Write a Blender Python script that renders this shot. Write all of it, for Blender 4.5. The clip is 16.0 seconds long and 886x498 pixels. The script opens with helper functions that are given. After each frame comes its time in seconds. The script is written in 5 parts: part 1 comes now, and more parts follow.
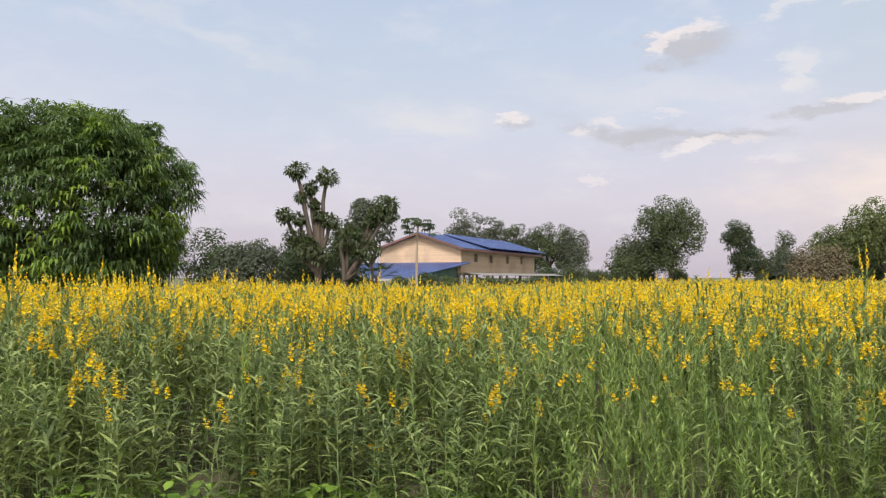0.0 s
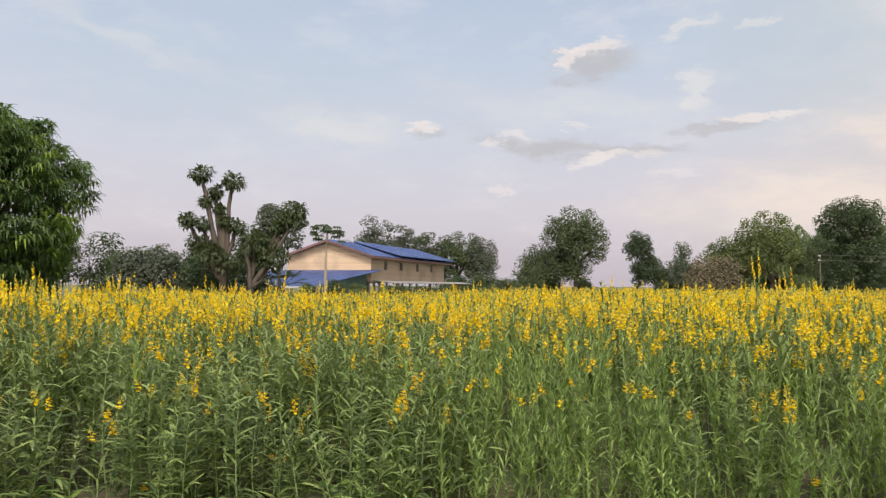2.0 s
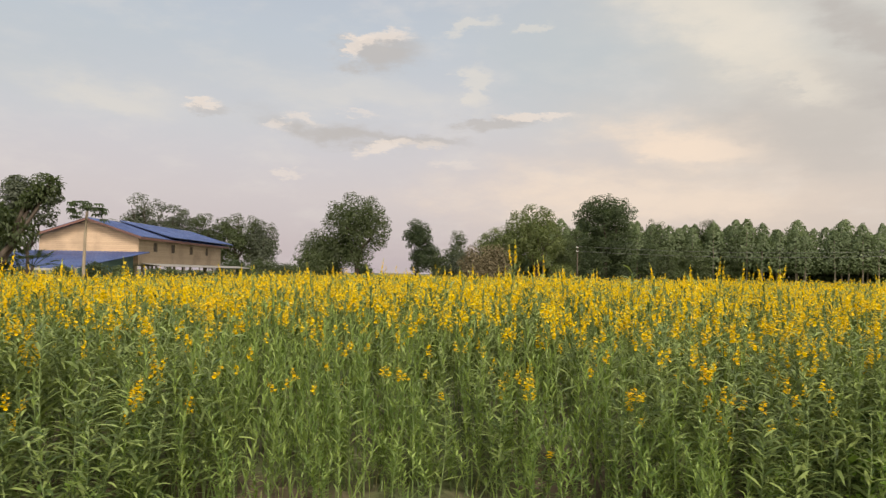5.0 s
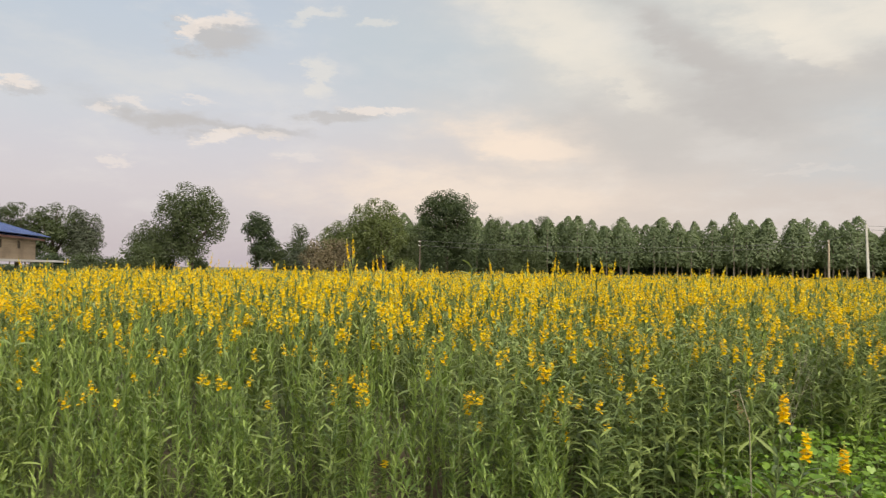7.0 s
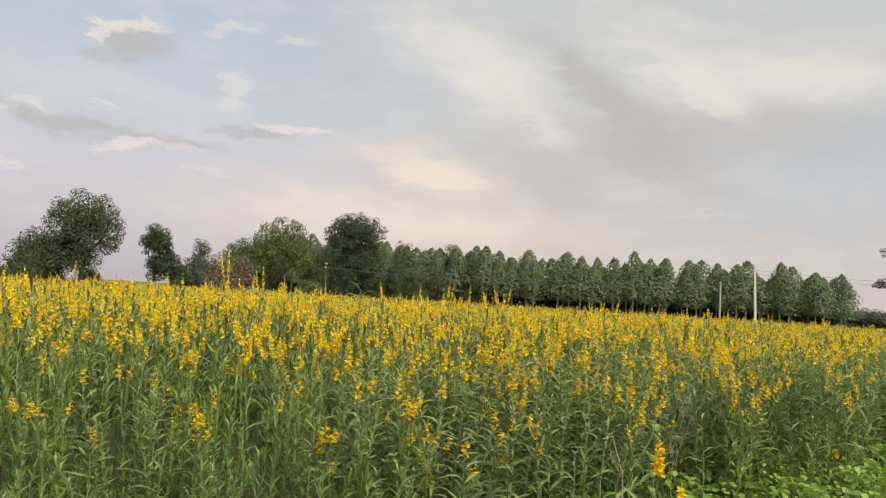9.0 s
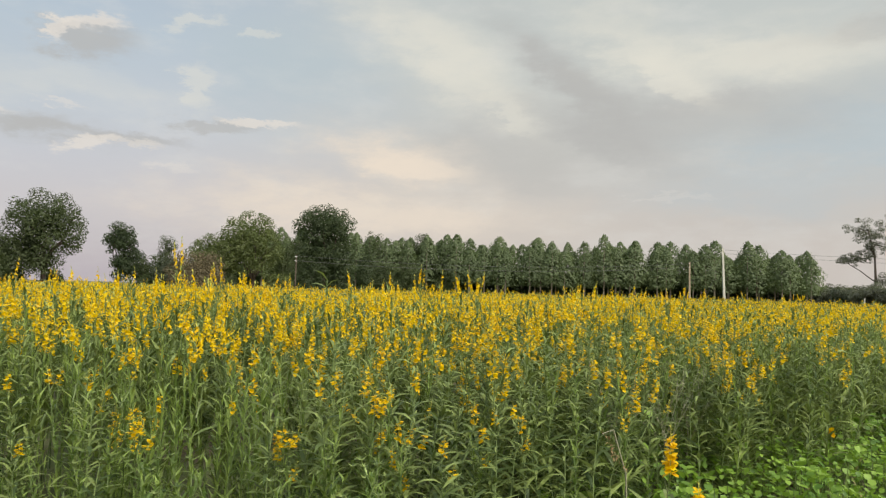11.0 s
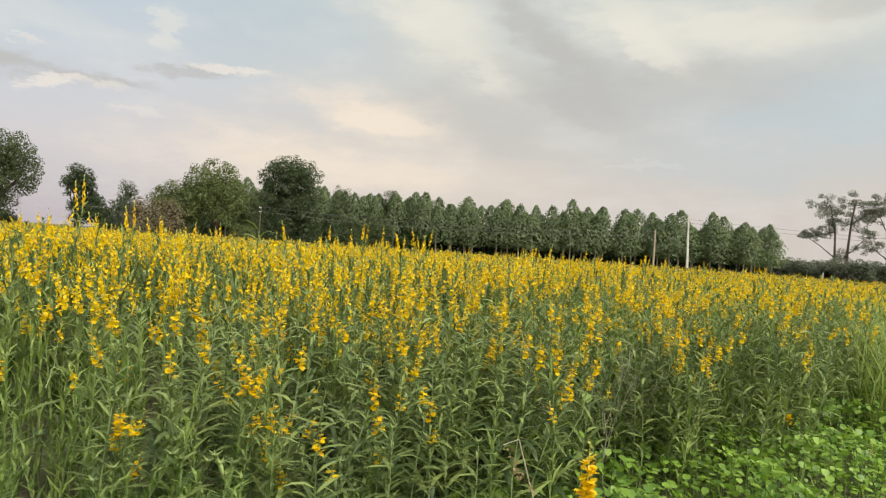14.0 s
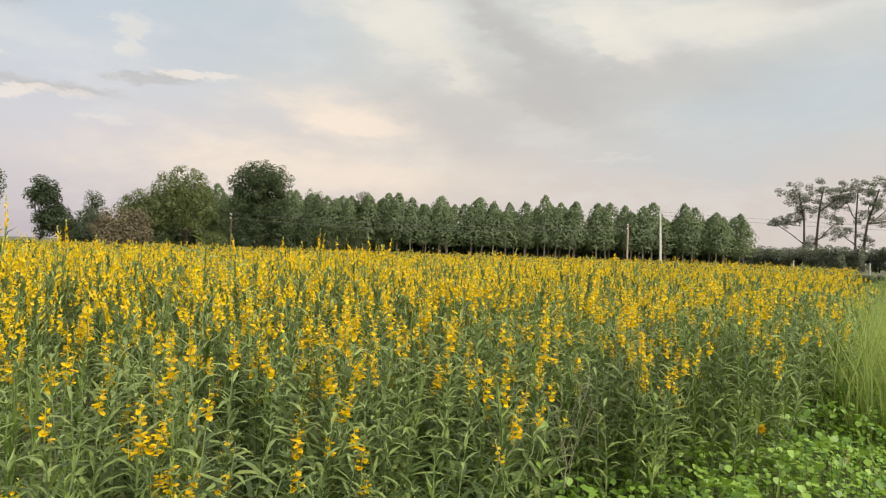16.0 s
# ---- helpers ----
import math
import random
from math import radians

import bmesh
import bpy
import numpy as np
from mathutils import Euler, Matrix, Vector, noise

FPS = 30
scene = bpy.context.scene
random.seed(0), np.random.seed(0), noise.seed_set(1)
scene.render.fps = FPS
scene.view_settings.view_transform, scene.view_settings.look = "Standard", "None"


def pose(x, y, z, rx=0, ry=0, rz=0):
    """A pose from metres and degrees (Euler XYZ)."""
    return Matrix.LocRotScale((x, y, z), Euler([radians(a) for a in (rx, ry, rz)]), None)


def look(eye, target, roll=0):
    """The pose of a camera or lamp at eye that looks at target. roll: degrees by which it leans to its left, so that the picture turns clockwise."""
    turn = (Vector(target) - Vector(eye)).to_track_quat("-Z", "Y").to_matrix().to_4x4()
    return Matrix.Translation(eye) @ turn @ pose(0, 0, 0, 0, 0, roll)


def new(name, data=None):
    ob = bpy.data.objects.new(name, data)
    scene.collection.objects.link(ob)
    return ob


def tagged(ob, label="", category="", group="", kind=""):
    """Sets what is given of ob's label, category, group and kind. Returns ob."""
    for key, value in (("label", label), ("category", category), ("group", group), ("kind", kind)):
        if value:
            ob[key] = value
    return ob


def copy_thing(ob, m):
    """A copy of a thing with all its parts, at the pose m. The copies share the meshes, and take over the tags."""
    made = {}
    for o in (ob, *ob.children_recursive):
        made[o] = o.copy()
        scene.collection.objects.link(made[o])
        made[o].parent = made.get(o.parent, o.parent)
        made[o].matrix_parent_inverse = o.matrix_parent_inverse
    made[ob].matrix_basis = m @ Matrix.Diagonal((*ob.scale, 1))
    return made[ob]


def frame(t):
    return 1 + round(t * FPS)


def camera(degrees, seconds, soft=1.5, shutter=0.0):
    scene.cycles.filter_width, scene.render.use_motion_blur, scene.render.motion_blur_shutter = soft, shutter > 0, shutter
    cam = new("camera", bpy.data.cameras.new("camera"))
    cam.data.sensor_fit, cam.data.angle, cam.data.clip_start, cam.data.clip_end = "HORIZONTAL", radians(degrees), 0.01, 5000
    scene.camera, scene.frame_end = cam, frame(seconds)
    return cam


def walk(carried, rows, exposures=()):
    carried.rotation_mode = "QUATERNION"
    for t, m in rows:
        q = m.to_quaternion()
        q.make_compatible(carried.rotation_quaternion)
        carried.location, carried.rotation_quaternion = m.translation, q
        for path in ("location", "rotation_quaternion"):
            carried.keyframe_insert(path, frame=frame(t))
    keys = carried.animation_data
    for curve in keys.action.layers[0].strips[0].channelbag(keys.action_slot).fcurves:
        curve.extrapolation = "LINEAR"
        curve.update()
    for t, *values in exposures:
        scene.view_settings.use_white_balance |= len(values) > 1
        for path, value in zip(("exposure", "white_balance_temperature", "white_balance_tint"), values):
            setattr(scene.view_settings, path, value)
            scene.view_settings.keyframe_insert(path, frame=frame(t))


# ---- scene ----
# ---------------------------------------------------------------- camera
# seconds, place, heading (left of +y), pitch (up), roll (as in look)
PATH = [
    (0, -0.001, 0.017, 1.578, 1.27, 2.15, 0.00),
    (0.5, 0.013, 0.083, 1.564, -0.10, 2.25, 0.04),
    (1, 0.045, 0.148, 1.550, -1.59, 2.40, 0.05),
    (1.5, 0.042, 0.157, 1.537, -3.38, 2.62, 0.14),
    (2, 0.017, 0.119, 1.548, -5.55, 2.79, 0.23),
    (2.5, 0.005, 0.103, 1.548, -8.02, 2.85, 0.42),
    (3, -0.008, 0.072, 1.549, -10.74, 2.70, 0.59),
    (3.5, 0.008, 0.088, 1.545, -13.57, 2.46, 0.78),
    (4, 0.068, 0.141, 1.539, -16.35, 2.21, 0.86),
    (6.5, 0.386, 0.379, 1.524, -30.70, 1.66, 0.93),
    (7, 0.430, 0.485, 1.551, -33.79, 1.60, 0.85),
    (7.5, 0.522, 0.495, 1.531, -36.84, 1.61, 0.78),
    (8, 0.646, 0.558, 1.521, -39.06, 2.03, 0.97),
    (8.5, 0.770, 0.662, 1.535, -40.06, 3.28, 2.54),
    (9, 0.893, 0.712, 1.537, -40.55, 3.82, 3.48),
    (11.3, 1.281, 1.081, 1.496, -42.99, 2.95, 1.52),
    (11.5, 1.338, 1.090, 1.520, -43.18, 2.57, 1.86),
    (12, 1.419, 1.092, 1.522, -43.84, 2.21, 2.12),
    (12.5, 1.551, 1.217, 1.521, -44.74, 1.95, 2.32),
    (13, 1.634, 1.326, 1.517, -45.93, 1.77, 2.25),
    (13.5, 1.702, 1.341, 1.497, -46.53, 1.31, 2.49),
    (14, 1.877, 1.352, 1.513, -45.32, 0.07, 3.91),
    (14.5, 1.998, 1.359, 1.527, -45.18, -0.53, 3.53),
    (15, 2.089, 1.398, 1.544, -46.46, 0.18, 2.28),
    (15.5, 2.194, 1.463, 1.576, -47.75, 0.71, 1.71),
    (16, 2.251, 1.466, 1.618, -47.16, 0.11, 1.95),
]


def aimed(x, y, z, yaw, pitch, roll):
    a, b = radians(yaw), radians(pitch)
    ahead = (x - math.sin(a) * math.cos(b), y + math.cos(a) * math.cos(b), z + math.sin(b))
    return look((x, y, z), ahead, roll)


cam = camera(60.87, 16.0, soft=1.25, shutter=0.25)
walk(cam, [(t, aimed(*row)) for t, *row in PATH],
     exposures=[(0.0, 0.10, 6500, 13), (1.5, 0.07, 6550, 12), (3.0, -0.07, 6950, 11), (4.2, -0.10, 7300, 11), (7.0, 0.0, 7050, 10), (9.0, -0.06, 6850, 10), (11.5, -0.14, 6800, 5), (13.0, -0.02, 6850, 5), (14.5, 0.0, 6880, 6), (16.0, 0.03, 6900, 8)])

# ---------------------------------------------------------------- world and sun
SUN_AZ, SUN_EL = radians(186), radians(50)      # clockwise from +y, above the horizon


class Nodes:
    """A short way to wire shader nodes."""

    def __init__(self, tree):
        self.tree = tree
        tree.nodes.clear()

    def add(self, kind, **inputs):
        node = self.tree.nodes.new(kind)
        for key, value in inputs.items():
            slot = node.inputs[int(key[1:])] if key[0] == "i" and key[1:].isdigit() else node.inputs[key.replace("_", " ")]
            if isinstance(value, bpy.types.NodeSocket):
                self.tree.links.new(value, slot)
            else:
                slot.default_value = value
        return node

    def math(self, op, a, b=0.0, clamp=False):
        node = self.add("ShaderNodeMath", i0=a, i1=b)
        node.operation, node.use_clamp = op, clamp
        return node.outputs[0]

    def mix(self, fac, a, b, blend="MIX"):
        node = self.tree.nodes.new("ShaderNodeMix")
        node.data_type, node.blend_type = "RGBA", blend
        for slot, value in ((0, fac), (6, a), (7, b)):
            if isinstance(value, bpy.types.NodeSocket):
                self.tree.links.new(value, node.inputs[slot])
            else:
                node.inputs[slot].default_value = value if slot == 0 else (*value[:3], 1.0)
        return node.outputs[2]

    def ramp(self, fac, stops):
        node = self.add("ShaderNodeValToRGB", i0=fac)
        ramp = node.color_ramp
        while len(ramp.elements) < len(stops):
            ramp.elements.new(0.5)
        for el, (pos, col) in zip(ramp.elements, stops):
            el.position, el.color = pos, (*col, 1.0)
        return node.outputs[0]

    def noise(self, vector, scale, detail=4.0, rough=0.55):
        node = self.add("ShaderNodeTexNoise", Vector=vector, Scale=scale, Detail=detail, Roughness=rough)
        return node

    def remap(self, value, a, b, c=0.0, d=1.0):
        node = self.add("ShaderNodeMapRange", i0=value, i1=a, i2=b, i3=c, i4=d)
        node.interpolation_type = "SMOOTHSTEP"
        return node.outputs[0]


world = bpy.data.worlds.new("evening_sky")
scene.world = world
world.use_nodes = True
n = Nodes(world.node_tree)
sky = n.add("ShaderNodeTexSky")
sky.sky_type, sky.sun_disc = "NISHITA", False
sky.sun_elevation, sky.sun_rotation = SUN_EL, SUN_AZ
sky.air_density, sky.dust_density, sky.ozone_density = 1.0, 1.6, 1.2
way = n.add("ShaderNodeTexCoord").outputs["Generated"]
split = n.add("ShaderNodeSeparateXYZ", i0=way)
wx, wy, wz = split.outputs
az = n.math("MULTIPLY", n.math("ARCTAN2", wx, wy), 57.2958)
el = n.math("MULTIPLY", n.math("ARCSINE", wz), 57.2958)
# two warps make soft, wispy cloud outlines
flat = n.add("ShaderNodeCombineXYZ", i0=n.math("MULTIPLY", az, 0.05), i1=n.math("MULTIPLY", el, 0.12), i2=0.0).outputs[0]
warp = n.noise(flat, 2.2, 5.0, 0.55)
wsp = n.add("ShaderNodeSeparateXYZ", i0=warp.outputs["Color"])
az_w = n.math("ADD", az, n.math("MULTIPLY", n.math("SUBTRACT", wsp.outputs[0], 0.5), 9.0))
el_w = n.math("ADD", el, n.math("MULTIPLY", n.math("SUBTRACT", wsp.outputs[1], 0.5), 4.5))
haze = n.ramp(n.remap(el, -2.0, 34.0), [
    (0.0, (0.57, 0.50, 0.60)), (0.12, (0.68, 0.62, 0.68)), (0.30, (0.70, 0.71, 0.79)),
    (0.55, (0.585, 0.675, 0.805)), (1.0, (0.42, 0.54, 0.72))])
col = n.mix(0.82, n.mix(1.0, sky.outputs[0], (0.12, 0.12, 0.12), "MULTIPLY"), haze)
# the evening glow round the low sun, behind the camera
glow = n.math("COSINE", n.math("MULTIPLY", n.math("SUBTRACT", az, math.degrees(SUN_AZ) - 360), 1 / 57.2958))
col = n.mix(n.math("MULTIPLY", n.remap(glow, -0.1, 0.9), n.remap(el, 60.0, 5.0)), col, n.mix(1.0, (2.4, 2.25, 1.9), (1, 1, 1), "MULTIPLY"))
# the sky to the east of the field is veiled with a warm grey sheet of cloud
veil = n.remap(az_w, 16.0, 48.0)
veil_back = n.remap(az_w, 150.0, 110.0)
sheet = n.mix(n.remap(el_w, 2.0, 18.0), (0.66, 0.60, 0.575), (0.61, 0.64, 0.645))
col = n.mix(n.math("MULTIPLY", n.math("MULTIPLY", veil, veil_back), 0.85), col, sheet)
soft_clouds = n.noise(flat, 3.1, 6.0, 0.6).outputs["Fac"]
col = n.mix(n.math("MULTIPLY", n.remap(soft_clouds, 0.45, 0.75), 0.35), col, (0.80, 0.79, 0.80))
ragged = n.noise(flat, 7.0, 8.0, 0.66)
rsp = n.add("ShaderNodeSeparateXYZ", i0=ragged.outputs["Color"])
fray = n.math("MULTIPLY", n.math("SUBTRACT", ragged.outputs["Fac"], 0.5), 2.6)
az_s = n.math("ADD", az, n.math("MULTIPLY", n.math("SUBTRACT", rsp.outputs[0], 0.5), 7.0))
el_s = n.math("ADD", el, n.math("MULTIPLY", n.math("SUBTRACT", rsp.outputs[1], 0.5), 2.6))
az_m = n.math("ADD", az_w, n.math("MULTIPLY", n.math("SUBTRACT", rsp.outputs[0], 0.5), 3.0))
el_m = n.math("ADD", el_w, n.math("MULTIPLY", n.math("SUBTRACT", rsp.outputs[1], 0.5), 1.6))
# single clouds: kind, azimuth, elevation, half widths, slant, strength
CLOUDS = [
    ("blue", 6, 14, 16, 4.5, 0, 0.3), ("blue", 31, 15.6, 6, 3.4, 0, 0.55), ("blue", 73, 11.2, 11, 2.6, 0, 0.7), ("blue", 66, 7.5, 9, 1.6, 0, 0.4), ("blue", -14, 15, 13, 4.5, 0, 0.42),
    ("cream", -2.5, 12.2, 5, 0.9, -8, 0.42), ("cream", -20, 17.6, 9, 0.45, -15, 0.22), ("cream", 14, 13.6, 8, 1, 0, 0.25),
    ("warm", 36, 5.6, 13, 2.2, 0, 0.78), ("dim", 48, 10.0, 6, 1.8, -14, 0.4), ("dim", 60, 12.4, 11, 1.9, 4, 0.55),
    ("warm", 38.6, 10.0, 5.4, 1.3, -7, 0.9), ("warm", 40.5, 9.2, 3.6, 0.8, -4, 0.6),
    ("cream", 41.5, 18.2, 6.5, 2.4, -26, 0.62), ("cream", 44.6, 15.2, 5.0, 1.6, -38, 0.52), ("cream", 47.5, 13.6, 2.4, 0.8, -40, 0.4), ("dim", 52.4, 15.6, 5.5, 1.8, -40, 0.85), ("dim", 54, 11.6, 7, 1.3, -16, 0.5),
    ("cream", 57.6, 17.4, 5.4, 2.0, -36, 0.62), ("cream", 60.0, 15.2, 2.8, 0.9, -34, 0.5), ("cream", 66, 17.0, 8, 1.9, 4, 0.75), ("dim", 73.5, 18.6, 5, 1.0, 8, 0.5), ("dim", 62.5, 13.6, 5, 0.8, 10, 0.4),
    ("dim", 16.9, 16.3, 2.9, 1.15, 4, 0.72), ("lit", 17.4, 17.5, 1.9, 0.42, 2, 0.72), ("lit", 15.2, 16.9, 1.3, 0.42, 32, 0.68), ("lit", 14.3, 16.2, 0.6, 0.35, 40, 0.5),
    ("dim", 4.4, 11.5, 1.2, 0.35, 4, 0.45), ("lit", 3.9, 11.8, 1.0, 0.25, 8, 0.75),
    ("dim", 13.6, 10.8, 5.0, 0.62, -8, 0.78), ("lit", 11.0, 11.4, 1.5, 0.34, -12, 0.55), ("lit", 9.2, 10.7, 0.9, 0.28, 10, 0.55), ("dim", 20.0, 10.1, 3.4, 0.4, -2, 0.6),
    ("lit", 17.2, 9.4, 1.9, 0.36, 15, 0.75), ("lit", 20.4, 9.8, 1.7, 0.22, -4, 0.5), ("lit", 15.4, 11.8, 1.2, 0.2, -6, 0.4),
    ("dim", 25.8, 11.5, 2.9, 0.46, 5, 0.62), ("lit", 28.8, 12.0, 2.8, 0.24, 0, 0.72),
    ("cream", 24.2, 13.9, 0.9, 1.5, 0, 0.4), ("cream", 23.8, 18.4, 2.2, 0.34, 12, 0.4), ("cream", 28.8, 18.3, 1.2, 0.3, 12, 0.36), ("lit", 10.3, 7.1, 0.9, 0.25, 0, 0.5), ("lit", 22.6, 8.4, 1.3, 0.28, 0, 0.35), ("lit", 59.5, 7.3, 3.2, 0.16, 0, 0.18),
]
TINTS = {"blue": (0.50, 0.60, 0.70), "lit": (0.86, 0.80, 0.775), "dim": (0.51, 0.505, 0.52), "warm": (0.92, 0.80, 0.71), "cream": (0.85, 0.82, 0.765)}
for tint, a, e, wa, we, slant, amount in CLOUDS:
    crisp = wa < 5
    ca, sa = math.cos(radians(slant)), math.sin(radians(slant))
    da, de = n.math("SUBTRACT", az_s if crisp else az_m, a), n.math("SUBTRACT", el_s if crisp else el_m, e)
    u = n.math("DIVIDE", n.math("ADD", n.math("MULTIPLY", da, ca), n.math("MULTIPLY", de, sa)), wa)
    v = n.math("DIVIDE", n.math("SUBTRACT", n.math("MULTIPLY", de, ca), n.math("MULTIPLY", da, sa)), we)
    mask = n.math("EXPONENT", n.math("MULTIPLY", n.math("ADD", n.math("MULTIPLY", u, u), n.math("MULTIPLY", v, v)), -0.8))
    mask = n.math("MULTIPLY", mask, n.math("ADD", 1.0, n.math("MULTIPLY", fray, 0.9 if crisp else 0.5)))
    col = n.mix(n.math("MULTIPLY", n.remap(mask, 0.1 if crisp else -0.05, 0.8 if crisp else 1.05), amount), col, TINTS[tint])
back = n.add("ShaderNodeBackground", Color=col, Strength=1.0)
out = n.add("ShaderNodeOutputWorld")
world.node_tree.links.new(back.outputs[0], out.inputs[0])

sun_data = bpy.data.lights.new("sun", "SUN")
sun_data.energy, sun_data.angle, sun_data.color = 4.7, radians(20), (1.0, 0.965, 0.87)
sun = new("sun", sun_data)
sun.matrix_world = look((math.sin(SUN_AZ) * math.cos(SUN_EL) * 60, math.cos(SUN_AZ) * math.cos(SUN_EL) * 60, math.sin(SUN_EL) * 60), (0, 0, 0))


# ---------------------------------------------------------------- materials
def material(name, build):
    mat = bpy.data.materials.new(name)
    mat.use_nodes = True
    m = Nodes(mat.node_tree)
    shader = build(m)
    mat.node_tree.links.new(shader, m.add("ShaderNodeOutputMaterial").inputs[0])
    return mat


def leafy(name, dark, light, shine=0.3, rough=0.5, patch=0.6, tint=None, vary=0.55):
    """Leaves: each one a little different, drifting in patches, with light shining through."""
    def build(m):
        geo = m.add("ShaderNodeNewGeometry")
        where = geo.outputs["Position"]
        info = m.add("ShaderNodeObjectInfo").outputs["Random"]
        big = m.noise(where, patch, 3.0).outputs["Fac"]
        island = geo.outputs["Random Per Island"]
        f = m.math("ADD", m.math("MULTIPLY", m.math("ADD", m.math("MULTIPLY", m.math("SUBTRACT", island, 0.5), vary / 0.55), 0.5), 0.55), m.math("MULTIPLY", big, 0.5))
        f = m.math("ADD", f, m.math("MULTIPLY", m.math("SUBTRACT", info, 0.5), 0.15))
        c = m.mix(m.remap(f, 0.2, 0.88), dark, light)
        if tint:
            c = m.mix(m.remap(island, 0.9, 0.97), c, tint)
        vein = m.noise(where, 60.0, 2.0).outputs["Fac"]
        c = m.mix(m.math("MULTIPLY", vein, 0.22), c, tuple(v * 0.45 for v in dark))
        bsdf = m.add("ShaderNodeBsdfPrincipled", Base_Color=c, Roughness=rough)
        bsdf.inputs["Specular IOR Level"].default_value = 0.35
        lit = m.add("ShaderNodeBsdfTranslucent", Color=m.mix(0.5, c, (light[0] * 1.3, light[1] * 1.4, light[2] * 0.6)))
        return m.add("ShaderNodeMixShader", i0=shine, i1=bsdf.outputs[0], i2=lit.outputs[0]).outputs[0]
    return material(name, build)


def rough_stuff(name, a, b, scale=3.0, fine=40.0, rough=0.8, bump=0.3, metal=0.0, stretch=(1, 1, 1), stain=None):
    """Bark, soil, boards, concrete: two scales of colour and a fine relief."""
    def build(m):
        co = m.add("ShaderNodeTexCoord").outputs["Object"]
        mp = m.add("ShaderNodeMapping", Vector=co, Scale=stretch).outputs[0]
        big, small = m.noise(mp, scale, 5.0).outputs["Fac"], m.noise(mp, fine, 4.0).outputs["Fac"]
        info = m.add("ShaderNodeObjectInfo").outputs["Random"]
        f = m.math("ADD", m.math("MULTIPLY", big, 0.7), m.math("MULTIPLY", small, 0.35))
        f = m.math("ADD", f, m.math("MULTIPLY", m.math("SUBTRACT", info, 0.5), 0.25))
        c = m.mix(m.remap(f, 0.25, 0.85), a, b)
        if stain:
            c = m.mix(m.math("MULTIPLY", m.remap(big, 0.55, 0.72), 0.7), c, stain)
        bp = m.add("ShaderNodeBump", Strength=bump, Distance=0.02, Height=small)
        bsdf = m.add("ShaderNodeBsdfPrincipled", Base_Color=c, Roughness=rough, Metallic=metal, Normal=bp.outputs[0])
        return bsdf.outputs[0]
    return material(name, build)


HEMP_LEAF = leafy("hemp_leaf", (0.042, 0.071, 0.025), (0.272, 0.335, 0.112), 0.2, 0.45, 0.8)
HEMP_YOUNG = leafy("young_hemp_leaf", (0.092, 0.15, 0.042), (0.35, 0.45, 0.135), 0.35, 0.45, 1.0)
HEMP_STEM = leafy("hemp_stem", (0.085, 0.13, 0.045), (0.21, 0.27, 0.105), 0.1, 0.5, 1.5)
PETAL = leafy("yellow_petal", (0.72, 0.42, 0.004), (0.83, 0.60, 0.008), 0.35, 0.45, 0.5)
BUD = leafy("bud", (0.28, 0.32, 0.08), (0.55, 0.52, 0.12), 0.25, 0.5, 2.0)
POD = leafy("dry_pod", (0.16, 0.10, 0.05), (0.34, 0.24, 0.12), 0.15, 0.6, 2.0)
MANGO_LEAF = leafy("mango_leaf", (0.034, 0.062, 0.025), (0.140, 0.200, 0.074), 0.34, 0.42, 0.6)
MANGO_YOUNG = leafy("young_mango_leaf", (0.10, 0.17, 0.03), (0.24, 0.33, 0.06), 0.33, 0.4, 0.6)
TREE_LEAF = leafy("tree_leaf", (0.048, 0.064, 0.031), (0.112, 0.140, 0.064), 0.4, 0.5, 0.35, vary=0.28)
DARK_LEAF = leafy("dark_tree_leaf", (0.038, 0.056, 0.030), (0.092, 0.122, 0.058), 0.4, 0.5, 0.3, vary=0.28)
EUC_LEAF = leafy("eucalyptus_leaf", (0.098, 0.132, 0.068), (0.180, 0.225, 0.114), 0.42, 0.55, 0.12, vary=0.28)
# grey-green for the far trees, with the haze of distance put into the colour
HAZY_LEAF = leafy("haze_paled_grey_leaf", (0.095, 0.102, 0.082), (0.165, 0.175, 0.138), 0.45, 0.6, 0.3, vary=0.28)
GREY_LEAF = leafy("grey_green_leaf", (0.066, 0.078, 0.058), (0.135, 0.152, 0.108), 0.4, 0.55, 0.3, vary=0.28)
ROUND_LEAF = leafy("light_tree_leaf", (0.060, 0.082, 0.030), (0.165, 0.195, 0.072), 0.35, 0.5, 0.3, vary=0.28)
BROWN_LEAF = leafy("withered_leaf", (0.10, 0.085, 0.050), (0.21, 0.165, 0.105), 0.2, 0.7, 0.8)
WEED_LEAF = leafy("weed_leaf", (0.085, 0.17, 0.030), (0.30, 0.45, 0.080), 0.35, 0.45, 1.2)
TALL_GRASS = leafy("tall_grass_leaf", (0.19, 0.255, 0.07), (0.42, 0.49, 0.17), 0.4, 0.5, 1.0)
GRASS_LEAF = leafy("grass_leaf", (0.10, 0.16, 0.035), (0.28, 0.37, 0.10), 0.35, 0.5, 1.0, (0.36, 0.30, 0.14))
BARK = rough_stuff("bark", (0.045, 0.033, 0.026), (0.115, 0.088, 0.070), 4.0, 30.0, 0.9, 0.6, stretch=(1, 1, 0.25))
PALE_BARK = rough_stuff("pale_bark", (0.15, 0.12, 0.095), (0.29, 0.245, 0.20), 2.0, 20.0, 0.85, 0.4, stretch=(1, 1, 0.2))
POD_WOOD = rough_stuff("dry_twig", (0.20, 0.19, 0.13), (0.36, 0.34, 0.25), 6.0, 40.0, 0.85, 0.2)
